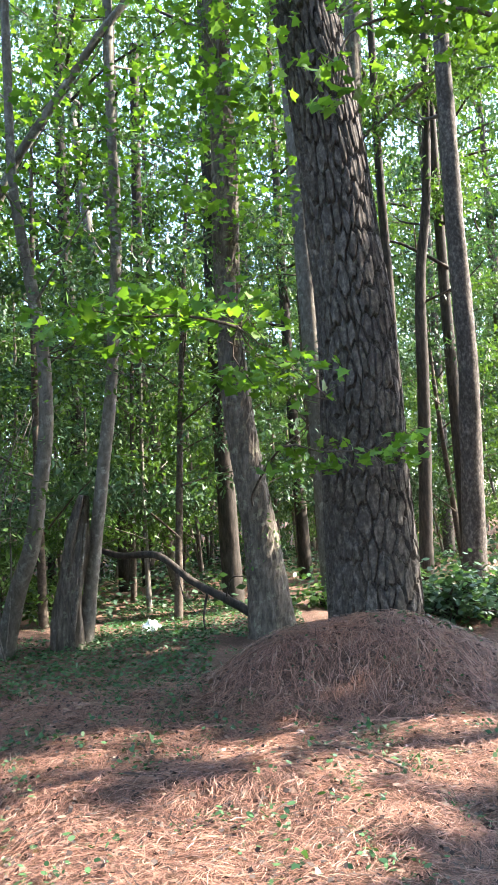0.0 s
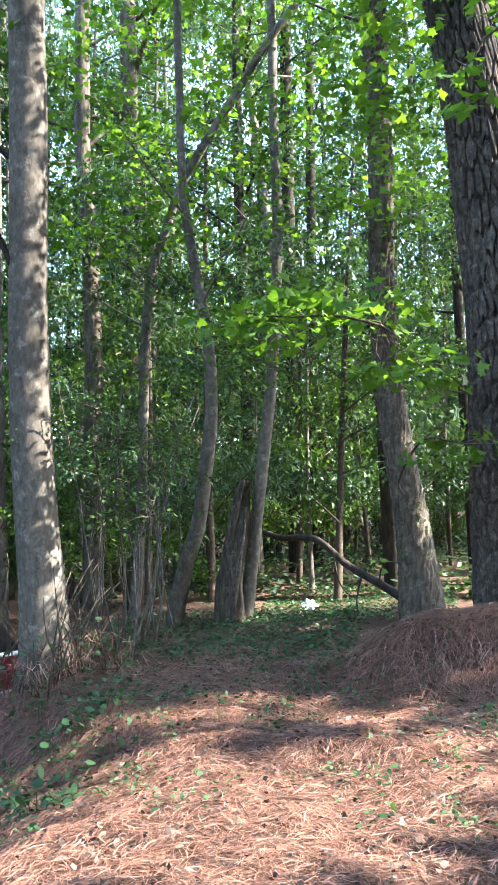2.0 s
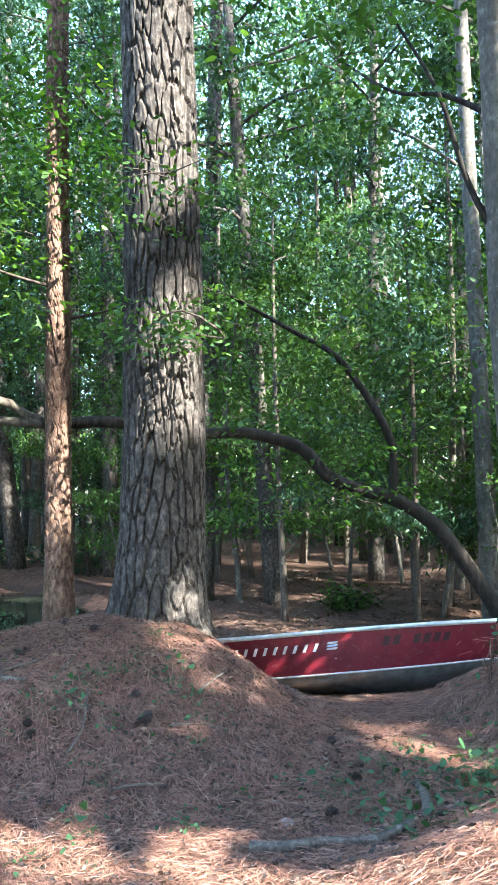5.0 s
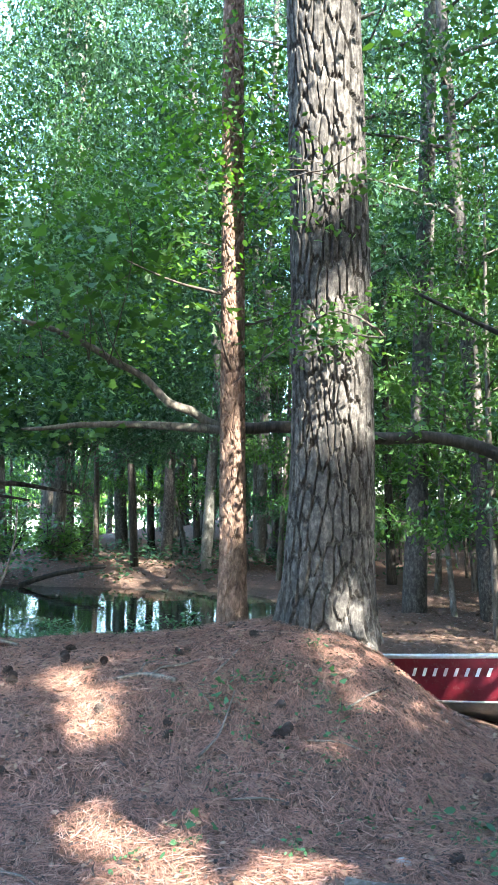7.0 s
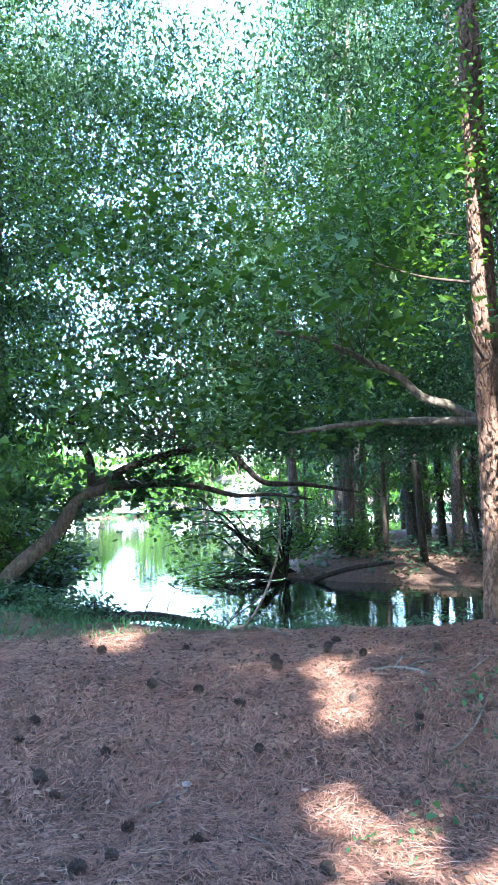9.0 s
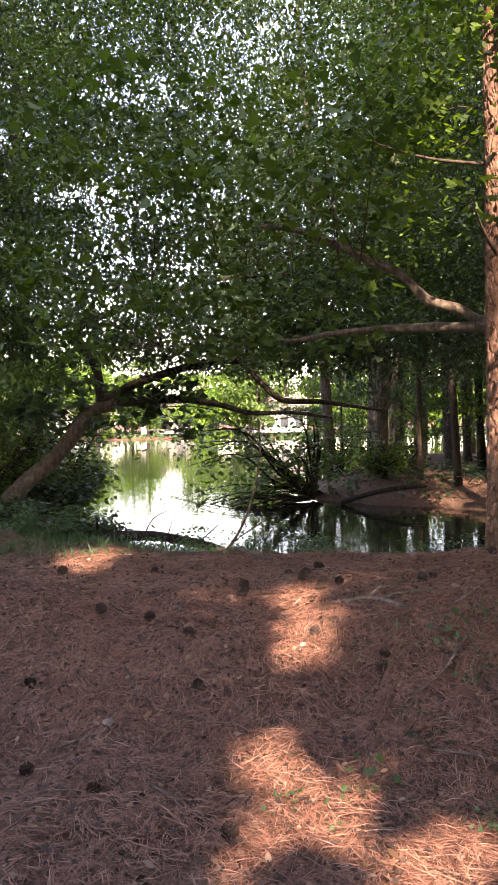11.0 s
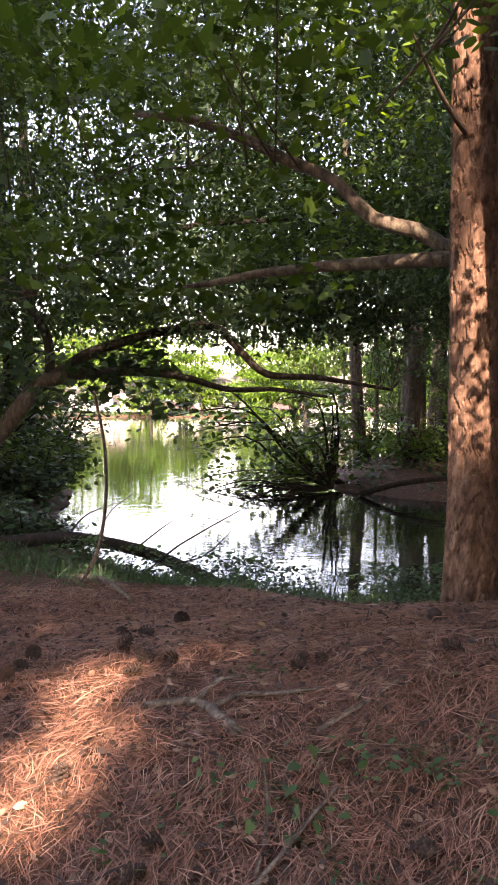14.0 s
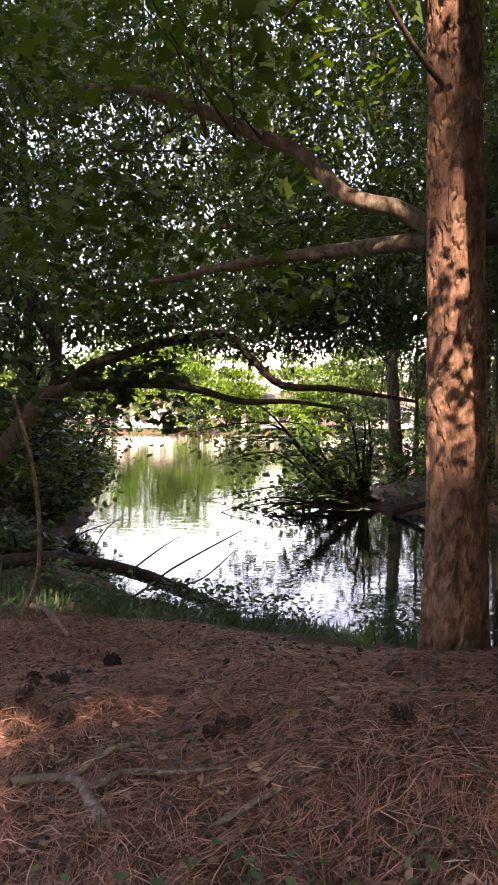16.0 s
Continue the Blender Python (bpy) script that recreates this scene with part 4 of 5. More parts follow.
fallen("forked_stick", "pale forked stick with a broken white end", "stick", [(lay([(-5.09, 1.92), (-5.11, 2.12), (-4.98, 2.23), (-4.87, 2.32)], 0.02), 0.016, 0.023), (lay([(-5.04, 2.19), (-5.13, 2.28), (-5.12, 2.41), (-5.13, 2.62)], 0.025), 0.013, 0.006), (lay([(-5.1, 2.12), (-5.25, 2.2), (-5.3, 2.3)], 0.03), 0.012, 0.006)], DEAD_WOOD, 4)
fallen("stick", "thin bare stick on pine straw", "stick", [(lay([(-4.05, 2.18), (-4.2, 2.36), (-4.35, 2.48), (-4.63, 2.67)], 0.03), 0.009, 0.005), (lay([(-4.31, 2.43), (-4.52, 2.45), (-4.71, 2.42)], 0.03), 0.007, 0.004)], DEAD_WOOD, 5)
fallen("leaning_sapling", "thin bare crooked sapling leaning over the bank", "sapling", [([(-7.02, 1.02, gz(-7.02, 1.02) - 0.03), (-6.86, 1.2, 0.2), (-6.62, 1.33, 0.55), (-6.4, 1.39, 0.9), (-6.24, 1.38, 1.2)], 0.014, 0.008)], DEAD_WOOD, 6, 7)
fallen("fallen_log", "dark dead log sliding into the pond", "log", [([(-10.15, -0.9, gz(-10.15, -0.9) + 0.06), (-10.4, -0.2, -0.35), (-10.62, 0.5, -0.5), (-10.78, 1.05, -0.74), (-10.88, 1.5, -0.98)], 0.075, 0.065),
       ([(-10.62, 0.5, -0.5), (-10.85, 0.75, -0.3), (-11.2, 0.9, -0.2)], 0.012, 0.003), ([(-10.4, -0.2, -0.35), (-10.8, -0.1, -0.15), (-11.3, 0.2, -0.05)], 0.014, 0.003), ([(-10.5, 0.1, -0.4), (-10.7, 0.2, -0.1), (-10.75, 0.45, 0.1)], 0.01, 0.003)], DARK_BARK, 7)
fallen("dead_branch", "bare forked branch sticking up over the water", "branch", [([(-9.2, 0.2, gz(-9.2, 0.2)), (-9.7, 0.7, -0.6), (-10.2, 1.1, -0.35), (-10.68, 1.67, -0.05)], 0.018, 0.006), ([(-9.9, 0.9, -0.52), (-10.3, 1.3, -0.5), (-10.6, 1.6, -0.25)], 0.012, 0.004)], DARK_BARK, 8)
fallen("stick", "crooked stick lying by the bank", "stick", [(lay([(-7.3, 0.95), (-7.0, 1.2), (-6.64, 1.48)], 0.03), 0.022, 0.014)], DEAD_WOOD, 9)
for i, (x, y, a, n) in enumerate(((-4.4, 0.6, 0.3, 0.4), (-3.7, 0.3, 2.0, 0.35), (0.45, 4.3, 0.2, 0.5), (0.75, 4.2, 2.4, 0.7), (1.2, 5.1, 2.9, 0.3), (-4.0, 2.9, 1.0, 0.35), (-3.6, 2.2, 1.2, 0.3), (-5.6, 2.9, 1.4, 0.5), (-5.4, 3.2, 0.9, 0.6), (-4.9, 2.6, 2.2, 0.4), (-1.1, 3.7, 0.4, 0.35), (-4.2, 3.3, 1.9, 0.5), (-5.0, 0.7, 2.6, 0.35), (-3.3, 0.9, 0.6, 0.3))):
    dx, dy = math.cos(a) * n, math.sin(a) * n
    fallen("twig", "short dry twig lying on pine straw", "twig", [(lay([(x, y), (x + dx / 2, y + dy / 2 + 0.03), (x + dx, y + dy)], 0.02), 0.009, 0.005)], DEAD_WOOD, 20 + i, 6)

brush = thing("brush", "dry brown brush and bare vines round the tree's foot", "brush", (-2.7, 5.85, gz(-2.7, 5.85)), kind="stuff")
pieces = []
for i in range(60):
    a, ln = rng.rand() * 6.283, 0.35 + 0.8 * rng.rand()
    p = np.array((0.26 * rng.randn(), 0.22 * rng.randn(), -0.05))
    p[2] = gz(-2.7 + p[0], 5.85 + p[1]) - brush.location.z - 0.03
    q = p + np.array((math.cos(a) * 0.25 * ln, math.sin(a) * 0.25 * ln, ln))
    pieces.append(tube([p, (p + q) / 2 + rng.randn(3) * 0.06, q + (math.cos(a) * 0.1, math.sin(a) * 0.1, -0.1)], (0.008, 0.003), 4, 0.15))
v, f = joined(pieces)
mesh_object("vine", v, f, TWIG, brush)
n = 900
c = np.stack([-2.7 + 0.3 * rng.randn(n), 5.8 + 0.3 * rng.randn(n), np.zeros(n)], 1)
c[:, 2] = ground_z(c[:, 0], c[:, 1]) + 0.35 * rng.rand(n) ** 1.5
v, idx = leaves(c - np.array(brush.location), 0.12, BLADE, rng, 1.2, None, 0.05)
leaf_object("dry_grass", v, idx, STRAW, brush)
c[:, 2] += 0.1
v, idx = leaves(c[:160] - np.array(brush.location), 0.06, OVAL, rng, 0.6)
leaf_object("foliage", v, idx, LEAF_LOW, brush)

# thin saplings in the thicket beside the grey tree
def sapling_form(seed, tall):
    g = np.random.RandomState(seed)
    t = thing("sapling", "thin bare-stemmed sapling with a few small leaves", "sapling", (0, 0, 0), "saplings")
    lean = g.randn(2) * 0.12
    pts = [np.array((lean[0] * q * q * tall + 0.03 * g.randn() * (q > 0), lean[1] * q * q * tall + 0.03 * g.randn() * (q > 0), tall * q - 0.05 * (q == 0))) for q in (0, 0.3, 0.6, 0.8, 1)]
    mesh_object("stem", *tube(pts, (0.011, 0.004), 5, 0.2), SMOOTH_BARK, t)
    tips = []
    for i in range(9):
        p = pts[2] + (pts[4] - pts[2]) * g.rand()
        q = p + g.randn(3) * (0.22, 0.22, 0.08) + (0, 0, 0.12)
        mesh_object("twig", *tube([p, (p + q) / 2 + (0, 0, 0.03), q], (0.004, 0.002), 4, 0.2), TWIG, t)
        tips.append(q)
    c = np.repeat(np.array(tips), 9, 0) + g.randn(81, 3) * (0.09, 0.09, 0.04)
    v, idx = leaves(c, 0.05, OVAL, g, 0.8)
    leaf_object("foliage", v, idx, LEAF, t)
    return t


saplings = [sapling_form(401 + i, 1.5 + 0.5 * i) for i in range(3)]
for i in range(30):
    x, y = -2.85 + 0.55 * rng.rand(), 6.3 + 1.9 * rng.rand()
    if i > 20:
        x, y = -5.5 + 2.2 * rng.rand(), 8.6 + 2.0 * rng.rand()
    copy_thing(saplings[i % 3], Matrix.Translation((x, y, gz(x, y))) @ pose(0, 0, 0, 5 * rng.randn(), 5 * rng.randn(), 360 * rng.rand()))
for q in (o for h in saplings for o in (*h.children_recursive, h)):
    bpy.data.objects.remove(q)


# bushes at the far bank and by the mound
def bush(x, y, z, label, stems, reach, count, size, lmat, seed, bias=(0, 0), rise=1.0):
    g = np.random.RandomState(seed)
    t = thing("bush", label, "bush", (x, y, z))
    pieces, spots = [], []
    for i in range(stems):
        a, ln = g.rand() * 6.283, reach * (0.6 + 0.6 * g.rand())
        d = np.array((math.cos(a) * 0.5 + bias[0], math.sin(a) * 0.5 + bias[1], rise * (0.5 + 0.6 * g.rand())))
        pts = [np.zeros(3), d * ln * 0.35 + g.randn(3) * 0.05, d * ln * 0.7 + g.randn(3) * 0.08, d * ln + (bias[0] * 0.4 * ln, bias[1] * 0.4 * ln, -0.25 * ln)]
        pieces.append(tube(pts, (0.02 + 0.008 * reach, 0.005), 5, 0.3))
        cc, _ = curve_points(pts, 0.01, 0.1)
        spots.append(cc[len(cc) // 3:])
    v, f = joined(pieces)
    mesh_object("stem", v, f, DARK_BARK, t)
    v, idx = leaves(scatter(g, np.vstack(spots), count, 0.09 * reach + 0.05, 0.8), size, OVAL, g)
    leaf_object("foliage", v, idx, lmat, t)
    return t


bush(-20.1, 2.7, -0.85, "many-stemmed shrub leaning over the pond", 22, 3.6, 1900, 0.15, LEAF, 201, (0.05, -0.45), 0.9)
bush(-20.6, 3.0, -0.8, "many-stemmed shrub leaning over the pond", 12, 2.2, 600, 0.14, LEAF, 202, (0.1, -1.0), 0.25)
bush(-19.8, 2.6, -0.85, "bare dead branches trailing into the water", 16, 2.0, 20, 0.1, LEAF, 203, (0.3, -0.9), 0.12)
for x, y, s in ((2.0, 8.6, 1), (2.45, 8.8, 2), (2.7, 9.4, 3), (1.9, 9.5, 4), (3.2, 9.0, 5)):
    bush(x, y, gz(x, y) - 0.03, "leafy green shrub in the shade of the pines", 12, 0.75, 900, 0.085, LEAF_BLUE, 210 + s, (0, 0), 0.8)
for x, y, s in ((-8.6, 10.2, 2), (-2.6, 10.6, 4), (1.0, 11, 7)):
    bush(x, y, gz(x, y) - 0.03, "low leafy undergrowth shrub", 10, 0.8, 800, 0.085, LEAF, 230 + s, (0, 0), 0.8)
for x, y, s in ((-21.0, 4.6, 1), (-22.4, 5.4, 3), (-23.5, 3.6, 5)):
    bush(x, y, gz(x, y) - 0.03, "leafy shrub on the far bank", 12, 1.5, 900, 0.13, LEAF, 270 + s, (0, 0), 0.9)
fallen("fallen_log", "dark dead log lying along the far bank", "log", [([(-19.0, 3.3, -0.85), (-18.6, 4.2, -0.55), (-18.3, 5.2, -0.4)], 0.07, 0.05)], DARK_BARK, 41)
for x, y, s in ((-11.9, -1.6, 1), (-12.6, -2.4, 2), (-11.2, -0.9, 3), (-10.4, -2.2, 4), (-9.6, -3.2, 5)):
    bush(x, y, gz(x, y) - 0.03, "green bush growing at the water's edge", 12, 0.7, 900, 0.09, LEAF_BLUE, 250 + s, (0, 0), 0.7)

for x, y, reach, s in ((-15.4, -2.7, 1.1, 1), (-16.6, -2.9, 1.7, 2), (-18.2, -3.4, 2.0, 3), (-20.2, -4.3, 2.6, 4), (-17.2, -4.5, 3.2, 5), (-14.6, -3.8, 2.2, 6), (-22.5, -6.0, 3.4, 7)):
    bush(x, y, gz(x, y) - 0.03, "dense leafy shrub leaning out over the pond", 14, reach, 1500, 0.12, LEAF_BLUE if s % 2 else LEAF, 290 + s, (0.05, 0.12), 0.95)


# the boat
def build_paint(nt, b):
    n = noise_node(nt, 5.0, 6, 0.7)
    scuff = noise_node(nt, 22.0, 6, 0.75, (1, 0.4, 1))
    col = ramp_node(nt, n, [(0.3, (0.11, 0.007, 0.015)), (0.7, (0.19, 0.014, 0.026))])
    col = mix_node(nt, col, (0.2, 0.15, 0.13), ramp_node(nt, scuff, [(0.55, (0, 0, 0)), (0.75, (0.6, 0.6, 0.6))]))
    nt.links.new(col, b.inputs["Base Color"])
    b.inputs["Roughness"].default_value = 0.4
    bump_node(nt, b, scuff, 0.1, 0.004)


RED_M = material("faded_red_paint", build_paint)
ALU_M = plain("weathered_aluminium", (0.2, 0.22, 0.21), (0.42, 0.44, 0.43), 0.5, 0.6, 9)
RIM_M = plain("pale_rim", (0.5, 0.5, 0.48), (0.75, 0.75, 0.72), 0.45, 0.2, 20)
LETTER_M = plain("white_lettering", (0.7, 0.7, 0.7), (0.8, 0.8, 0.8), 0.5)
BLUE_M = plain("pale_blue_stripe", (0.35, 0.45, 0.6), (0.45, 0.55, 0.7), 0.5)
MARK_M = plain("dark_marking", (0.03, 0.012, 0.012), (0.05, 0.02, 0.02), 0.6)
boat = thing("boat", "old red and bare-metal rowing boat half sunk behind the berm", "boat", (-7.12, 4.62, -1.1))
ahead = Vector((3.6, 2.3, 0))
LEN = ahead.length
boat.rotation_euler = (math.radians(-15), -0.092, math.atan2(ahead.y, ahead.x))


def hull_at(s, k, inset=0.0):
    """A point of the starboard shell: s from stern to bow, k from keel 0 through chine 0.4 to gunwale 1."""
    hb = max(0.0, 0.74 * (1 - max(0.0, (s - 0.5) / 0.5) ** 2.3)) - inset
    hb = max(hb, 0.004)
    top, chine, keel = 0.58 + 0.12 * s ** 2, 0.16 + 0.16 * s ** 3, 0.02 + 0.3 * max(0.0, (s - 0.72) / 0.28) ** 2
    x = LEN * s * (0.93 + 0.07 * (k if s > 0.8 else k * s / 0.8))
    if k < 0.4:
        q = k / 0.4
        return (x, -0.84 * hb * q, keel + (chine - keel) * q ** 1.4 + inset)
    q = (k - 0.4) / 0.6
    return (x, -hb * (0.84 + 0.16 * q), chine + (top - chine) * q + inset * 0.2)


def shell(k0, k1, side, inset=0.0, rows=6, cols=30):
    v = [hull_at(i / cols, k0 + (k1 - k0) * j / rows, inset) for i in range(cols + 1) for j in range(rows + 1)]
    v = [(x, y * side, z) for x, y, z in v]
    n = rows + 1
    return v, [(i * n + j, (i + 1) * n + j, (i + 1) * n + j + 1, i * n + j + 1) for i in range(cols) for j in range(rows)]


for side in (1, -1):
    mesh_object("hull_side", *shell(0.46, 1.0, side), RED_M, boat, "faded scuffed red side")
    mesh_object("hull_bottom", *shell(0.0, 0.46, side), ALU_M, boat, "bare dull metal bottom")
    mesh_object("inner_side", *shell(0.0, 1.0, side, 0.02, 8), ALU_M, boat, "bare metal inside")
    v, f = tube([(x, y * side, z + 0.01) for x, y, z in (hull_at(i / 16, 1.0) for i in range(17))], 0.022, 8, 0.1)
    mesh_object("gunwale", v, f, RIM_M, boat, "pale metal gunwale rim")
    v, f = tube([(x, (y - 0.006) * side, z) for x, y, z in (hull_at(i / 16, 0.47) for i in range(17))], 0.011, 6, 0.1)
    mesh_object("chine_strip", v, f, RIM_M, boat, "thin pale rubbing strip")
v = [hull_at(0, k) for k in (0, 0.2, 0.4, 0.7, 1.0)]
v = [(x - 0.01, y, z) for x, y, z in v] + [(x - 0.01, -y, z) for x, y, z in reversed(v[1:])]
v += [(x + 0.03, y, z) for x, y, z in v]
n = len(v) // 2
mesh_object("transom", v, [tuple(range(n)), tuple(range(2 * n - 1, n - 1, -1))] + [(i, i + n, (i + 1) % n + n, (i + 1) % n) for i in range(n)], ALU_M, boat, smooth=False)
for s in (0.25, 0.55):
    bm = bmesh.new()
    w = -hull_at(s, 0.75)[1] * 2 - 0.06
    bmesh.ops.create_cube(bm, size=1, matrix=Matrix.Translation((LEN * s, 0, 0.4)) @ Matrix.Diagonal((0.28, w, 0.04, 1)))
    part("bench", bm, ALU_M, boat)


def decal(name, s0, s1, k0, k1, mat, slant=0.0):
    """A thin raised mark on the starboard side."""
    q = [hull_at(s0, k0), hull_at(s1, k0), hull_at(s1 + slant, k1), hull_at(s0 + slant, k1)]
    q = [(x, y - 0.004, z) for x, y, z in q] + [(x, y + 0.002, z) for x, y, z in q]
    return mesh_object(name, q, [(0, 1, 2, 3), (0, 4, 5, 1), (1, 5, 6, 2), (2, 6, 7, 3), (3, 7, 4, 0)], mat, boat, smooth=False)


for i in range(9):
    decal("lettering_bar", 0.36 + 0.0235 * i, 0.367 + 0.0235 * i, 0.77, 0.87, LETTER_M, 0.006)
for i in range(3):
    decal("stripe", 0.578, 0.6, 0.78 + 0.038 * i, 0.805 + 0.038 * i, BLUE_M if i == 1 else LETTER_M, 0.004)
for i in range(7):
    if i not in (2,):
        decal("registration_bar", 0.7 + 0.021 * i, 0.714 + 0.021 * i, 0.78, 0.9, MARK_M, 0.002)

# pine cones
def cone_form():
    t = thing("pine_cone", "dry open brown pine cone on the straw", "pine cone", (0, 0, 0), "pine cones")
    v, f = tube([(0, 0, -0.045), (0, 0, 0.0), (0, 0, 0.05)], (0.014, 0.016, 0.004), 7, 0.03)
    pieces = [(v, f)]
    for i in range(46):
        q = i / 45
        a, z = i * 2.4, -0.045 + 0.09 * q
        r = 0.036 * math.sin(math.pi * (0.18 + 0.78 * q)) + 0.006
        c, s2 = math.cos(a), math.sin(a)
        up = 0.010 + 0.008 * q
        w = 0.012
        pieces.append((np.array([(c * 0.008, s2 * 0.008, z), (c * r - s2 * w, s2 * r + c * w, z + up), (c * (r + 0.006), s2 * (r + 0.006), z + up + 0.002), (c * r + s2 * w, s2 * r - c * w, z + up), (c * r, s2 * r, z + up - 0.006)]),
                       [(0, 1, 2), (0, 2, 3), (0, 4, 1), (0, 3, 4), (1, 4, 2), (4, 3, 2)]))
    v, f = joined(pieces)
    mesh_object("cone_body", v, f, CONE, t, smooth=False)
    return t


cone = cone_form()
CONES = [(-4.72, -0.45), (-4.02, -0.27), (-3.9, -0.16), (-4.49, -0.49), (-4.28, 0.08), (-3.47, 0.3), (-5.04, 0.65), (-4.75, 0.95), (-4.21, 1.04), (-5.12, 0.32), (-5.36, 1.25), (-5.67, 1.69), (-5.5, 1.84), (-6.06, -0.18), (-4.42, 2.11), (-3.11, 0.27), (-3.24, 0.66),
         (-6.21, 0.53), (-2.91, 1.27), (-3.04, 3.7), (-2.92, 3.52), (-3.29, 4.22), (-2.63, 2.98), (-2.15, 3.29), (-1.66, 2.82), (-4.15, 2.84), (-5.92, 1.74), (-5.48, 1.95), (-5.42, 2.61), (-6.24, 1.85), (-5.73, 3.11), (-4.09, 2.74), (-5.46, 1.28), (-4.4, 2.92), (-4.06, -0.28), (-4.32, 2.07), (-5.38, 1.81), (-2.98, 0.13), (-4.11, 2.8), (-3.41, 3.85), (-5.35, 2.52), (-4.68, 1.72), (-5.3, 3.13), (-5.43, 2.53), (-5.65, 1.26), (-5.96, 1.6)]
for x, y in CONES:
    s = 0.62 + 0.28 * rng.rand()
    copy_thing(cone, Matrix.Translation((x, y, gz(x, y) + 0.048 * s)) @ pose(0, 0, 0, 60 + 60 * rng.rand(), 0, rng.rand() * 360)).scale = (s,) * 3
for q in (*cone.children_recursive, cone):
    bpy.data.objects.remove(q)

# a crumpled white bag and a pale stone
TRASH_M = plain("white_plastic", (0.75, 0.76, 0.76), (0.85, 0.86, 0.86), 0.45)
bm = bmesh.new()
bmesh.ops.create_icosphere(bm, subdivisions=3, radius=0.1)
for q in bm.verts:
    q.co *= 1 + 0.5 * noise.noise(q.co * 22)
    q.co.z = q.co.z * 1.0 if q.co.z > 0 else q.co.z * 0.3
bag = part("plastic_bag", bm, TRASH_M, None)
bag.location = (-1.22, 9.5, gz(-1.22, 9.5) + 0.03)
tagged(bag, "crumpled white plastic bag on the forest floor", "litter")
PALE_M = plain("pale_stone", (0.22, 0.2, 0.185), (0.36, 0.34, 0.315), 0.8)
for x, y, r in ((-1.5, 4.15, 0.03), (-1.42, 3.95, 0.025), (0.25, 5.0, 0.03), (-2.75, 2.75, 0.04), (-3.9, 0.6, 0.03)):
    bm = bmesh.new()
    bmesh.ops.create_icosphere(bm, subdivisions=2, radius=r)
    for q in bm.verts:
        q.co *= 1 + 0.5 * noise.noise(q.co * 30 + Vector((x, y, 0)))
        q.co.z *= 0.6
    s = part("stone", bm, PALE_M, None)
    s.location = (x, y, gz(x, y) + r * 0.3)
    tagged(s, "small pale stone on the straw", "stone", "pale stones")

# low plants
def herb_form(seed, count, size, tall, mat, shape, label):
    g = np.random.RandomState(seed)
    t = thing("low_plant", label, "plant", (0, 0, 0), "low plants")
    c = np.stack([0.09 * g.randn(count), 0.09 * g.randn(count), tall * (0.3 + 0.7 * g.rand(count))], 1)
    for p in c[::max(5, count // 8)]:
        v, f = tube([(0.25 * p[0], 0.25 * p[1], -0.02), (0.6 * p[0], 0.6 * p[1], p[2] * 0.7), p], (0.0025, 0.0015), 3, 0.1)
        mesh_object("stem", v, f, LEAF_LOW, t)
    v, idx = leaves(c, size, shape, g, 0.5)
    leaf_object("foliage", v, idx, mat, t)
    return t


herbs = [herb_form(301, 16, 0.045, 0.09, LEAF_LOW, OVAL, "small green seedling in pine straw"), herb_form(302, 22, 0.04, 0.12, LEAF_LOW, DIAMOND, "small leafy green weed in pine straw"), herb_form(303, 9, 0.055, 0.1, LEAF_LOW, MAPLE, "tiny maple seedling in pine straw")]
tall_weed = herb_form(304, 110, 0.045, 0.34, LEAF_LOW, OVAL, "leafy green weed at the pond's edge")
spots = []
for x, y, n, wide in ((0.5, 4.5, 5, 0.25), (0.8, 4.15, 7, 0.3), (1.25, 4.4, 7, 0.3), (0.35, 3.4, 3, 0.15), (0.95, 3.7, 3, 0.2), (-0.8, 6.0, 14, 0.7), (-1.8, 6.9, 18, 0.8), (-2.3, 4.1, 10, 0.3), (-2.1, 4.7, 12, 0.35), (-2.6, 4.2, 6, 0.3), (-1.5, 3.8, 6, 0.3), (-2.6, 3.1, 5, 0.3),
                      (-0.7, 4.5, 6, 0.4), (-0.9, 5.2, 10, 0.6), (-4.6, 2.5, 8, 0.2), (-3.9, 2.5, 6, 0.3), (-3.1, 1.8, 4, 0.25), (-4.3, 2.9, 5, 0.3), (-1.0, 7.6, 14, 0.8), (0.2, 5.1, 6, 0.4), (-4.6, 3.3, 4, 0.3), (-2.3, 5.6, 8, 0.4)):
    for i in range(n):
        spots.append((x + wide * rng.randn(), y + wide * rng.randn()))
for x, y, n, wide in ((-2.0, 4.1, 9, 0.28), (-2.35, 4.7, 9, 0.25), (-1.9, 3.5, 6, 0.25), (-2.5, 3.4, 4, 0.2)):
    for i in range(n):
        x1, y1, s = x + wide * rng.randn(), y + wide * rng.randn(), 0.9 + 0.8 * rng.rand()
        copy_thing(herbs[rng.randint(2)], Matrix.Translation((x1, y1, gz(x1, y1))) @ pose(0, 0, 0, 0, 0, rng.rand() * 360)).scale = (s,) * 3
for x, y in spots:
    s = 0.4 + 0.5 * rng.rand()
    copy_thing(herbs[rng.randint(3)], Matrix.Translation((x, y, gz(x, y))) @ pose(0, 0, 0, 0, 0, rng.rand() * 360)).scale = (s,) * 3
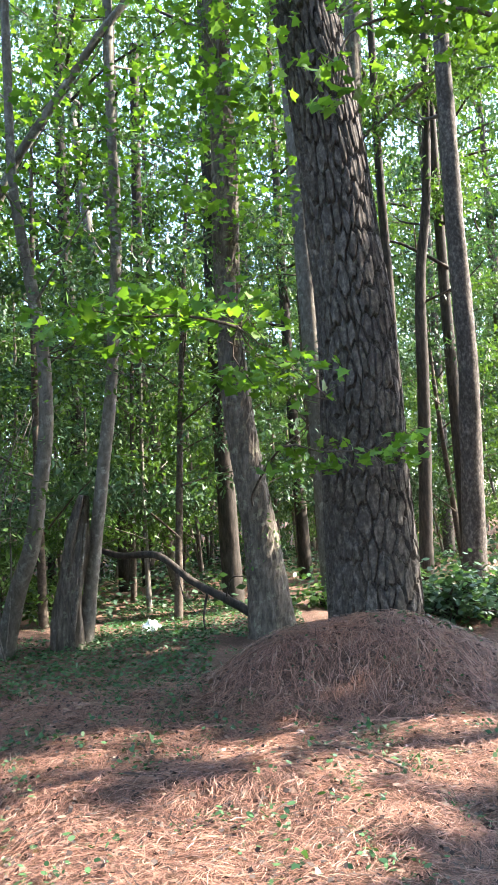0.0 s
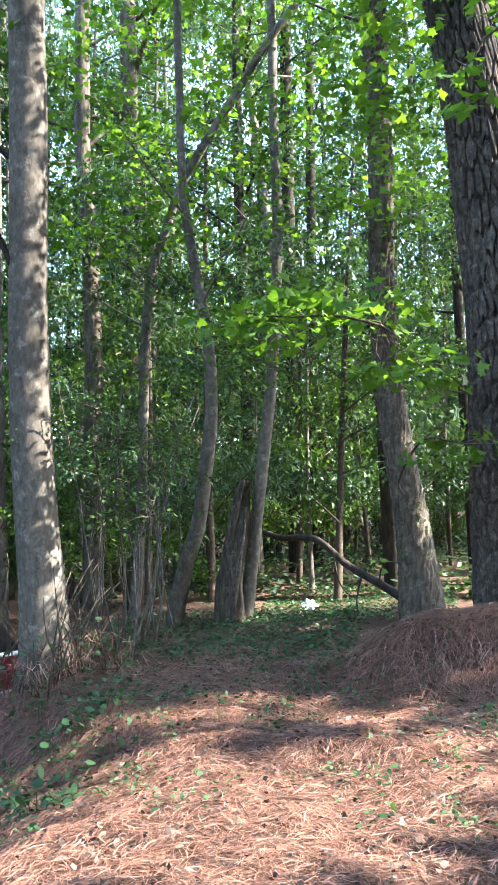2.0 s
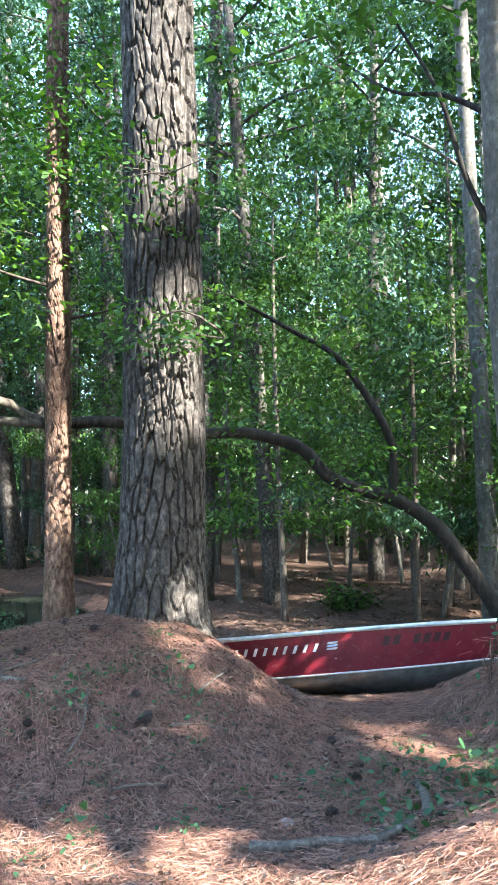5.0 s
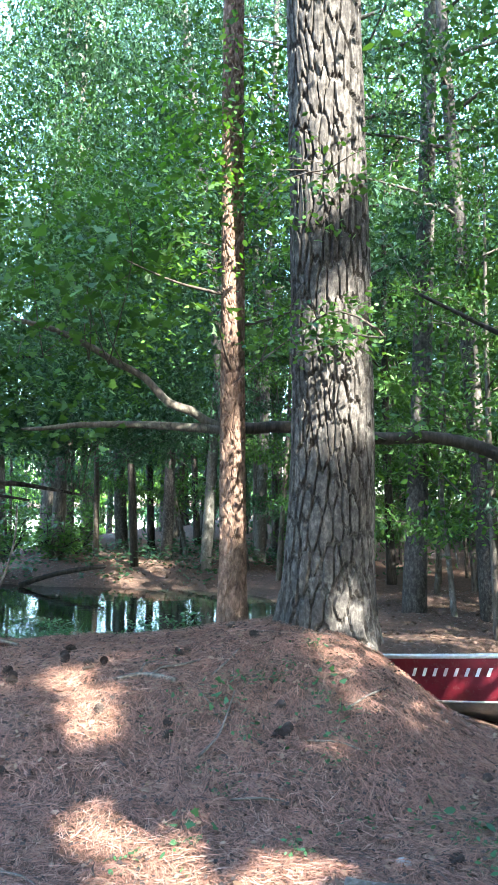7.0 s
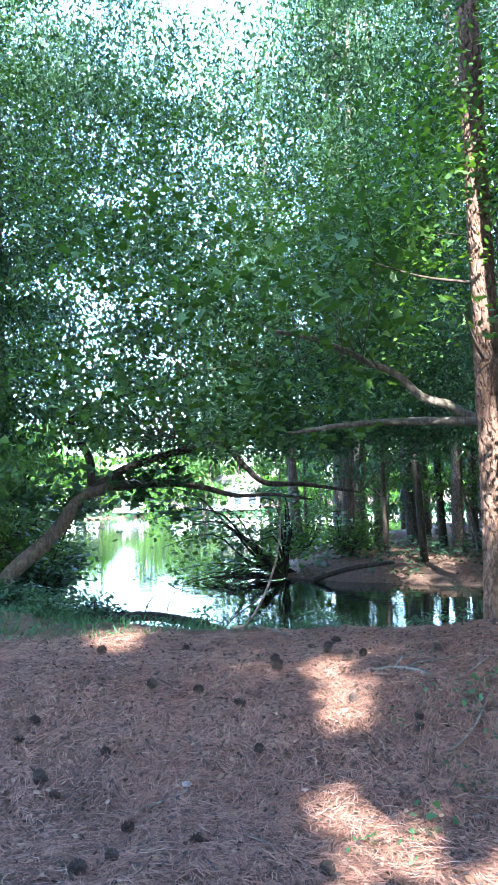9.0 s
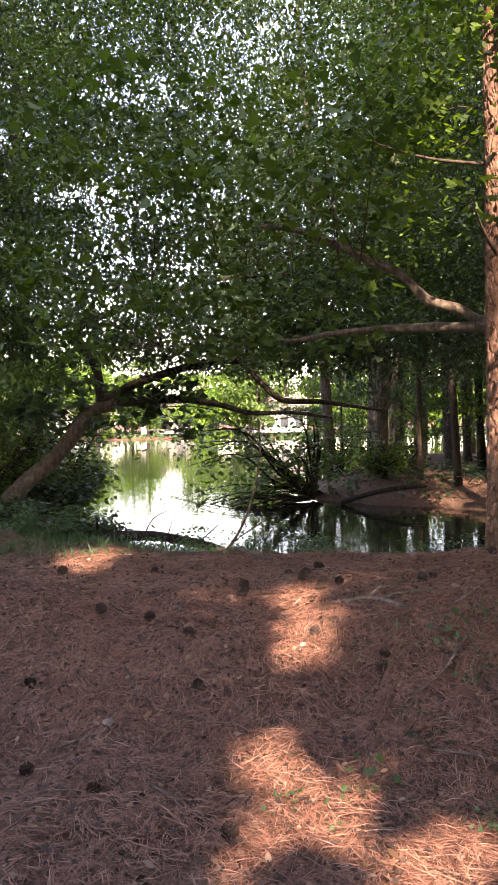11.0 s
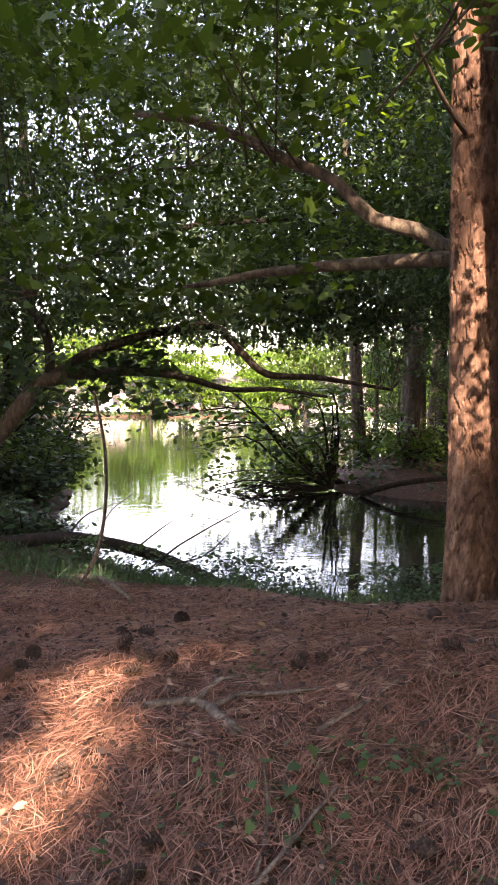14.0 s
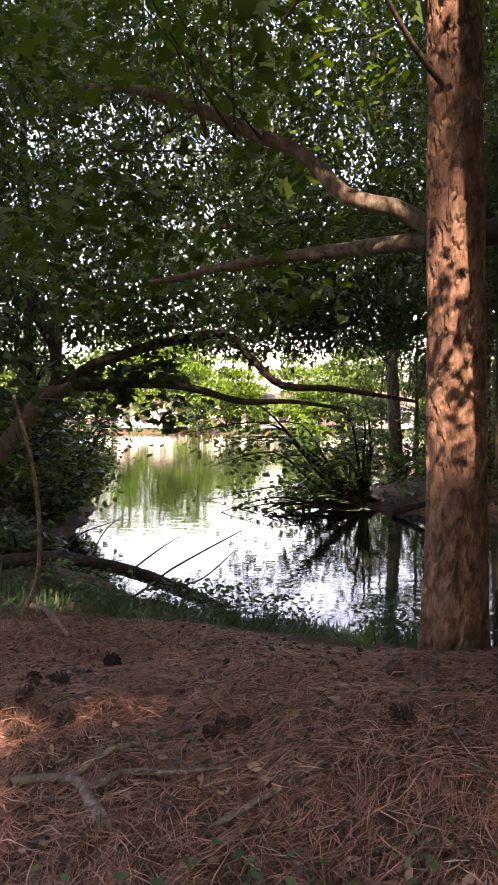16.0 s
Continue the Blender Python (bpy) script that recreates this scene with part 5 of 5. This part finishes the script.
for i in range(46):
    x, y = -7.6 - 1.6 * rng.rand(), -2.8 + 6.4 * rng.rand()
    x -= 0.25 * max(0, 1.5 - y)
    s = 0.55 + 0.6 * rng.rand()
    copy_thing(tall_weed, Matrix.Translation((x, y, gz(x, y))) @ pose(0, 0, 0, 0, 0, rng.rand() * 360)).scale = (s,) * 3
for q in (o for h in herbs + [tall_weed] for o in (*h.children_recursive, h)):
    bpy.data.objects.remove(q)

# litter: pine straw, dry leaves, ground cover
def strew(n, x0, x1, y0, y1):
    x, y = x0 + (x1 - x0) * rng.rand(n), y0 + (y1 - y0) * rng.rand(n)
    return np.stack([x, y, ground_z(x, y)], 1)


def straw_on(c, size, width, lift, yaw=None):
    """Needles that lie along the slope, each a thin blade."""
    n = len(c)
    yaw = rng.rand(n) * 6.283 if yaw is None else yaw
    d = np.stack([np.cos(yaw), np.sin(yaw)], 1)
    ln = size * (0.5 + rng.rand(n))
    e = c[:, :2] + d * ln[:, None]
    z1 = ground_z(e[:, 0], e[:, 1])
    a = np.column_stack([c[:, :2], c[:, 2] + lift * rng.rand(n)])
    b = np.column_stack([e, z1 + lift * rng.rand(n)])
    side = np.column_stack([-d[:, 1], d[:, 0], rng.randn(n) * 0.4]) * (width * (0.6 + 0.8 * rng.rand(n)))[:, None]
    mid = (a + b) / 2 + np.column_stack([rng.randn(n, 2) * 0.012, 0.012 * rng.rand(n)])
    v = np.stack([a, mid + side, b, mid - side], 1)
    return v.reshape(-1, 3), np.arange(n * 4).reshape(n, 4)


c = np.vstack([strew(64000, -1.9, 1.9, 2.0, 6.9), strew(100000, -6.9, -1.6, 0.2, 4.6), strew(18000, -7.2, -2.6, -1.6, 0.4), strew(14000, -4.4, -1.5, 4.2, 6.6)])
c = c[ground_z(c[:, 0], c[:, 1]) > -0.75]
v, idx = straw_on(c, 0.13, 0.0014, 0.024)
tagged(leaf_object("pine_straw", v, idx, STRAW), "thick carpet of fallen brown pine needles", "pine straw", kind="stuff")
c = np.vstack([strew(2300, -1.9, 1.9, 2.2, 6.8), strew(3900, -6.9, -1.6, -1.2, 4.6), strew(300, -4.0, -1.6, 4.4, 6.0)])
c = c[c[:, 2] > -0.75]
per = 13
yaw = np.repeat(rng.rand(len(c)) * 6.283, per) + 0.3 * rng.randn(len(c) * per)
c = np.repeat(c, per, 0) + np.column_stack([0.03 * rng.randn(len(c) * per, 2), np.zeros(len(c) * per)])
c[:, 2] = ground_z(c[:, 0], c[:, 1]) + 0.006
v, idx = straw_on(c, 0.115, 0.0014, 0.04, yaw)
tagged(leaf_object("straw_bundle", v, idx, STRAW), "loose bundles of dry pine needles", "pine straw", kind="stuff")
n = 7000
x, y = 0.75 + 0.75 * rng.randn(n), 6.0 + 0.45 * rng.randn(n)
c = np.stack([x, y, ground_z(x, y) + 0.01], 1)
v, idx = straw_on(c, 0.2, 0.002, 0.06)
tagged(leaf_object("straw_tuft", v, idx, STRAW), "loose pine needles heaped on the mound", "pine straw", kind="stuff")
c = np.vstack([strew(900, -1.9, 1.9, 2.2, 6.5), strew(2500, -6.8, -1.6, -0.8, 4.6)])
c[:, 2] += 0.02
v, idx = leaves(c, 0.04, OVAL, rng, 0.3)
tagged(leaf_object("dry_leaves", v, idx, DRY_LEAF), "scattered pale dry leaves and bark chips", "leaves", kind="stuff")
c = np.vstack([strew(7000, -1.9, 0.6, 8.4, 13), strew(4500, -3.2, -0.4, 6.4, 9.0)])
c[:, 2] += 0.06 * rng.rand(len(c))
v, idx = leaves(c, 0.045, DIAMOND, rng, 0.1)
tagged(leaf_object("ground_cover", v, idx, LEAF_LOW), "low green ground cover between the trees", "ground cover", kind="stuff")
c = strew(9000, -10.4, -6.9, -3.4, 3.6)
sd = lake_depth(c[:, 0], c[:, 1])
c = c[(sd < -0.05) & (c[:, 0] < -6.6 - 0.55 * rng.rand(len(c)) - 0.1 * c[:, 1])]
v, idx = leaves(c, 0.12, DIAMOND, rng, -1.2, None, 0.16)
tagged(leaf_object("bank_grass", v, idx, LEAF_LOW), "grass and weeds along the pond bank", "grass", kind="stuff")
c = np.vstack([strew(5000, -14, -3.6, 5.5, 16), strew(6500, -26, -16, 2, 12)])
c = c[lake_depth(c[:, 0], c[:, 1]) < -0.1]
c[:, 2] += 0.01
v, idx = leaves(c, 0.08, DIAMOND, rng, 0.2)
tagged(leaf_object("leaf_litter", v, idx, BROWN_LEAF), "brown leaf litter on the low forest floor", "leaves", kind="stuff")
c = np.vstack([strew(4200, -1.9, 1.9, 2.2, 6.8), strew(9000, -6.8, -1.6, -0.8, 4.6)])
c[:, 2] += 0.014 + 0.02 * rng.rand(len(c))
v, idx = leaves(c, 0.03, DIAMOND, rng, 0.2, None, 1.3)
tagged(leaf_object("bark_chips", v, idx, CONE), "dark bark flakes and broken cone scales", "bark", kind="stuff")
c = np.vstack([strew(26000, -9, 12, 10.5, 30), strew(6000, -24, -17, 3, 14)])
patch = np.sin(c[:, 0] * 1.7 + 0.6 * c[:, 1]) * np.sin(c[:, 1] * 1.3) + 0.5 * rng.rand(len(c))
c = c[(patch > -0.05) & ((c[:, 0] > -3.5) | (c[:, 1] > 17) | (c[:, 0] < -16.5))]
c = c[lake_depth(c[:, 0], c[:, 1]) < -0.3]
c[:, 2] += 0.45 * rng.rand(len(c)) ** 2
v, idx = leaves(c, 0.13, DIAMOND, rng, 0.3)
tagged(leaf_object("undergrowth", v, idx, LEAF_BLUE), "dense low green undergrowth of the wood", "undergrowth", kind="stuff")

c = np.vstack([strew(600, -1.9, 1.9, 2.2, 6.8), strew(1300, -6.8, -1.6, -0.8, 4.6)])
c[:, 2] += 0.012
v, idx = straw_on(c, 0.19, 0.0042, 0.02)
tagged(leaf_object("twigs", v, idx, CONE), "short dead twigs strewn over the pine straw", "twigs", kind="stuff")
knots = np.vstack([strew(60, -1.9, 1.9, 2.9, 6.4), strew(26, -3.2, -1.2, 3.4, 5.4), strew(14, -5.6, -2.4, 1.8, 3.4)])
c = knots[rng.randint(0, len(knots), 1500)] + np.column_stack([0.09 * rng.randn(1500, 2), np.zeros(1500)])
c[:, 2] = ground_z(c[:, 0], c[:, 1]) + 0.02 + 0.05 * rng.rand(1500)
v, idx = leaves(c, 0.034, OVAL, rng, 0.2)
tagged(leaf_object("weeds", v, idx, LEAF_LOW), "small green weeds coming up through pine straw", "weeds", kind="stuff")
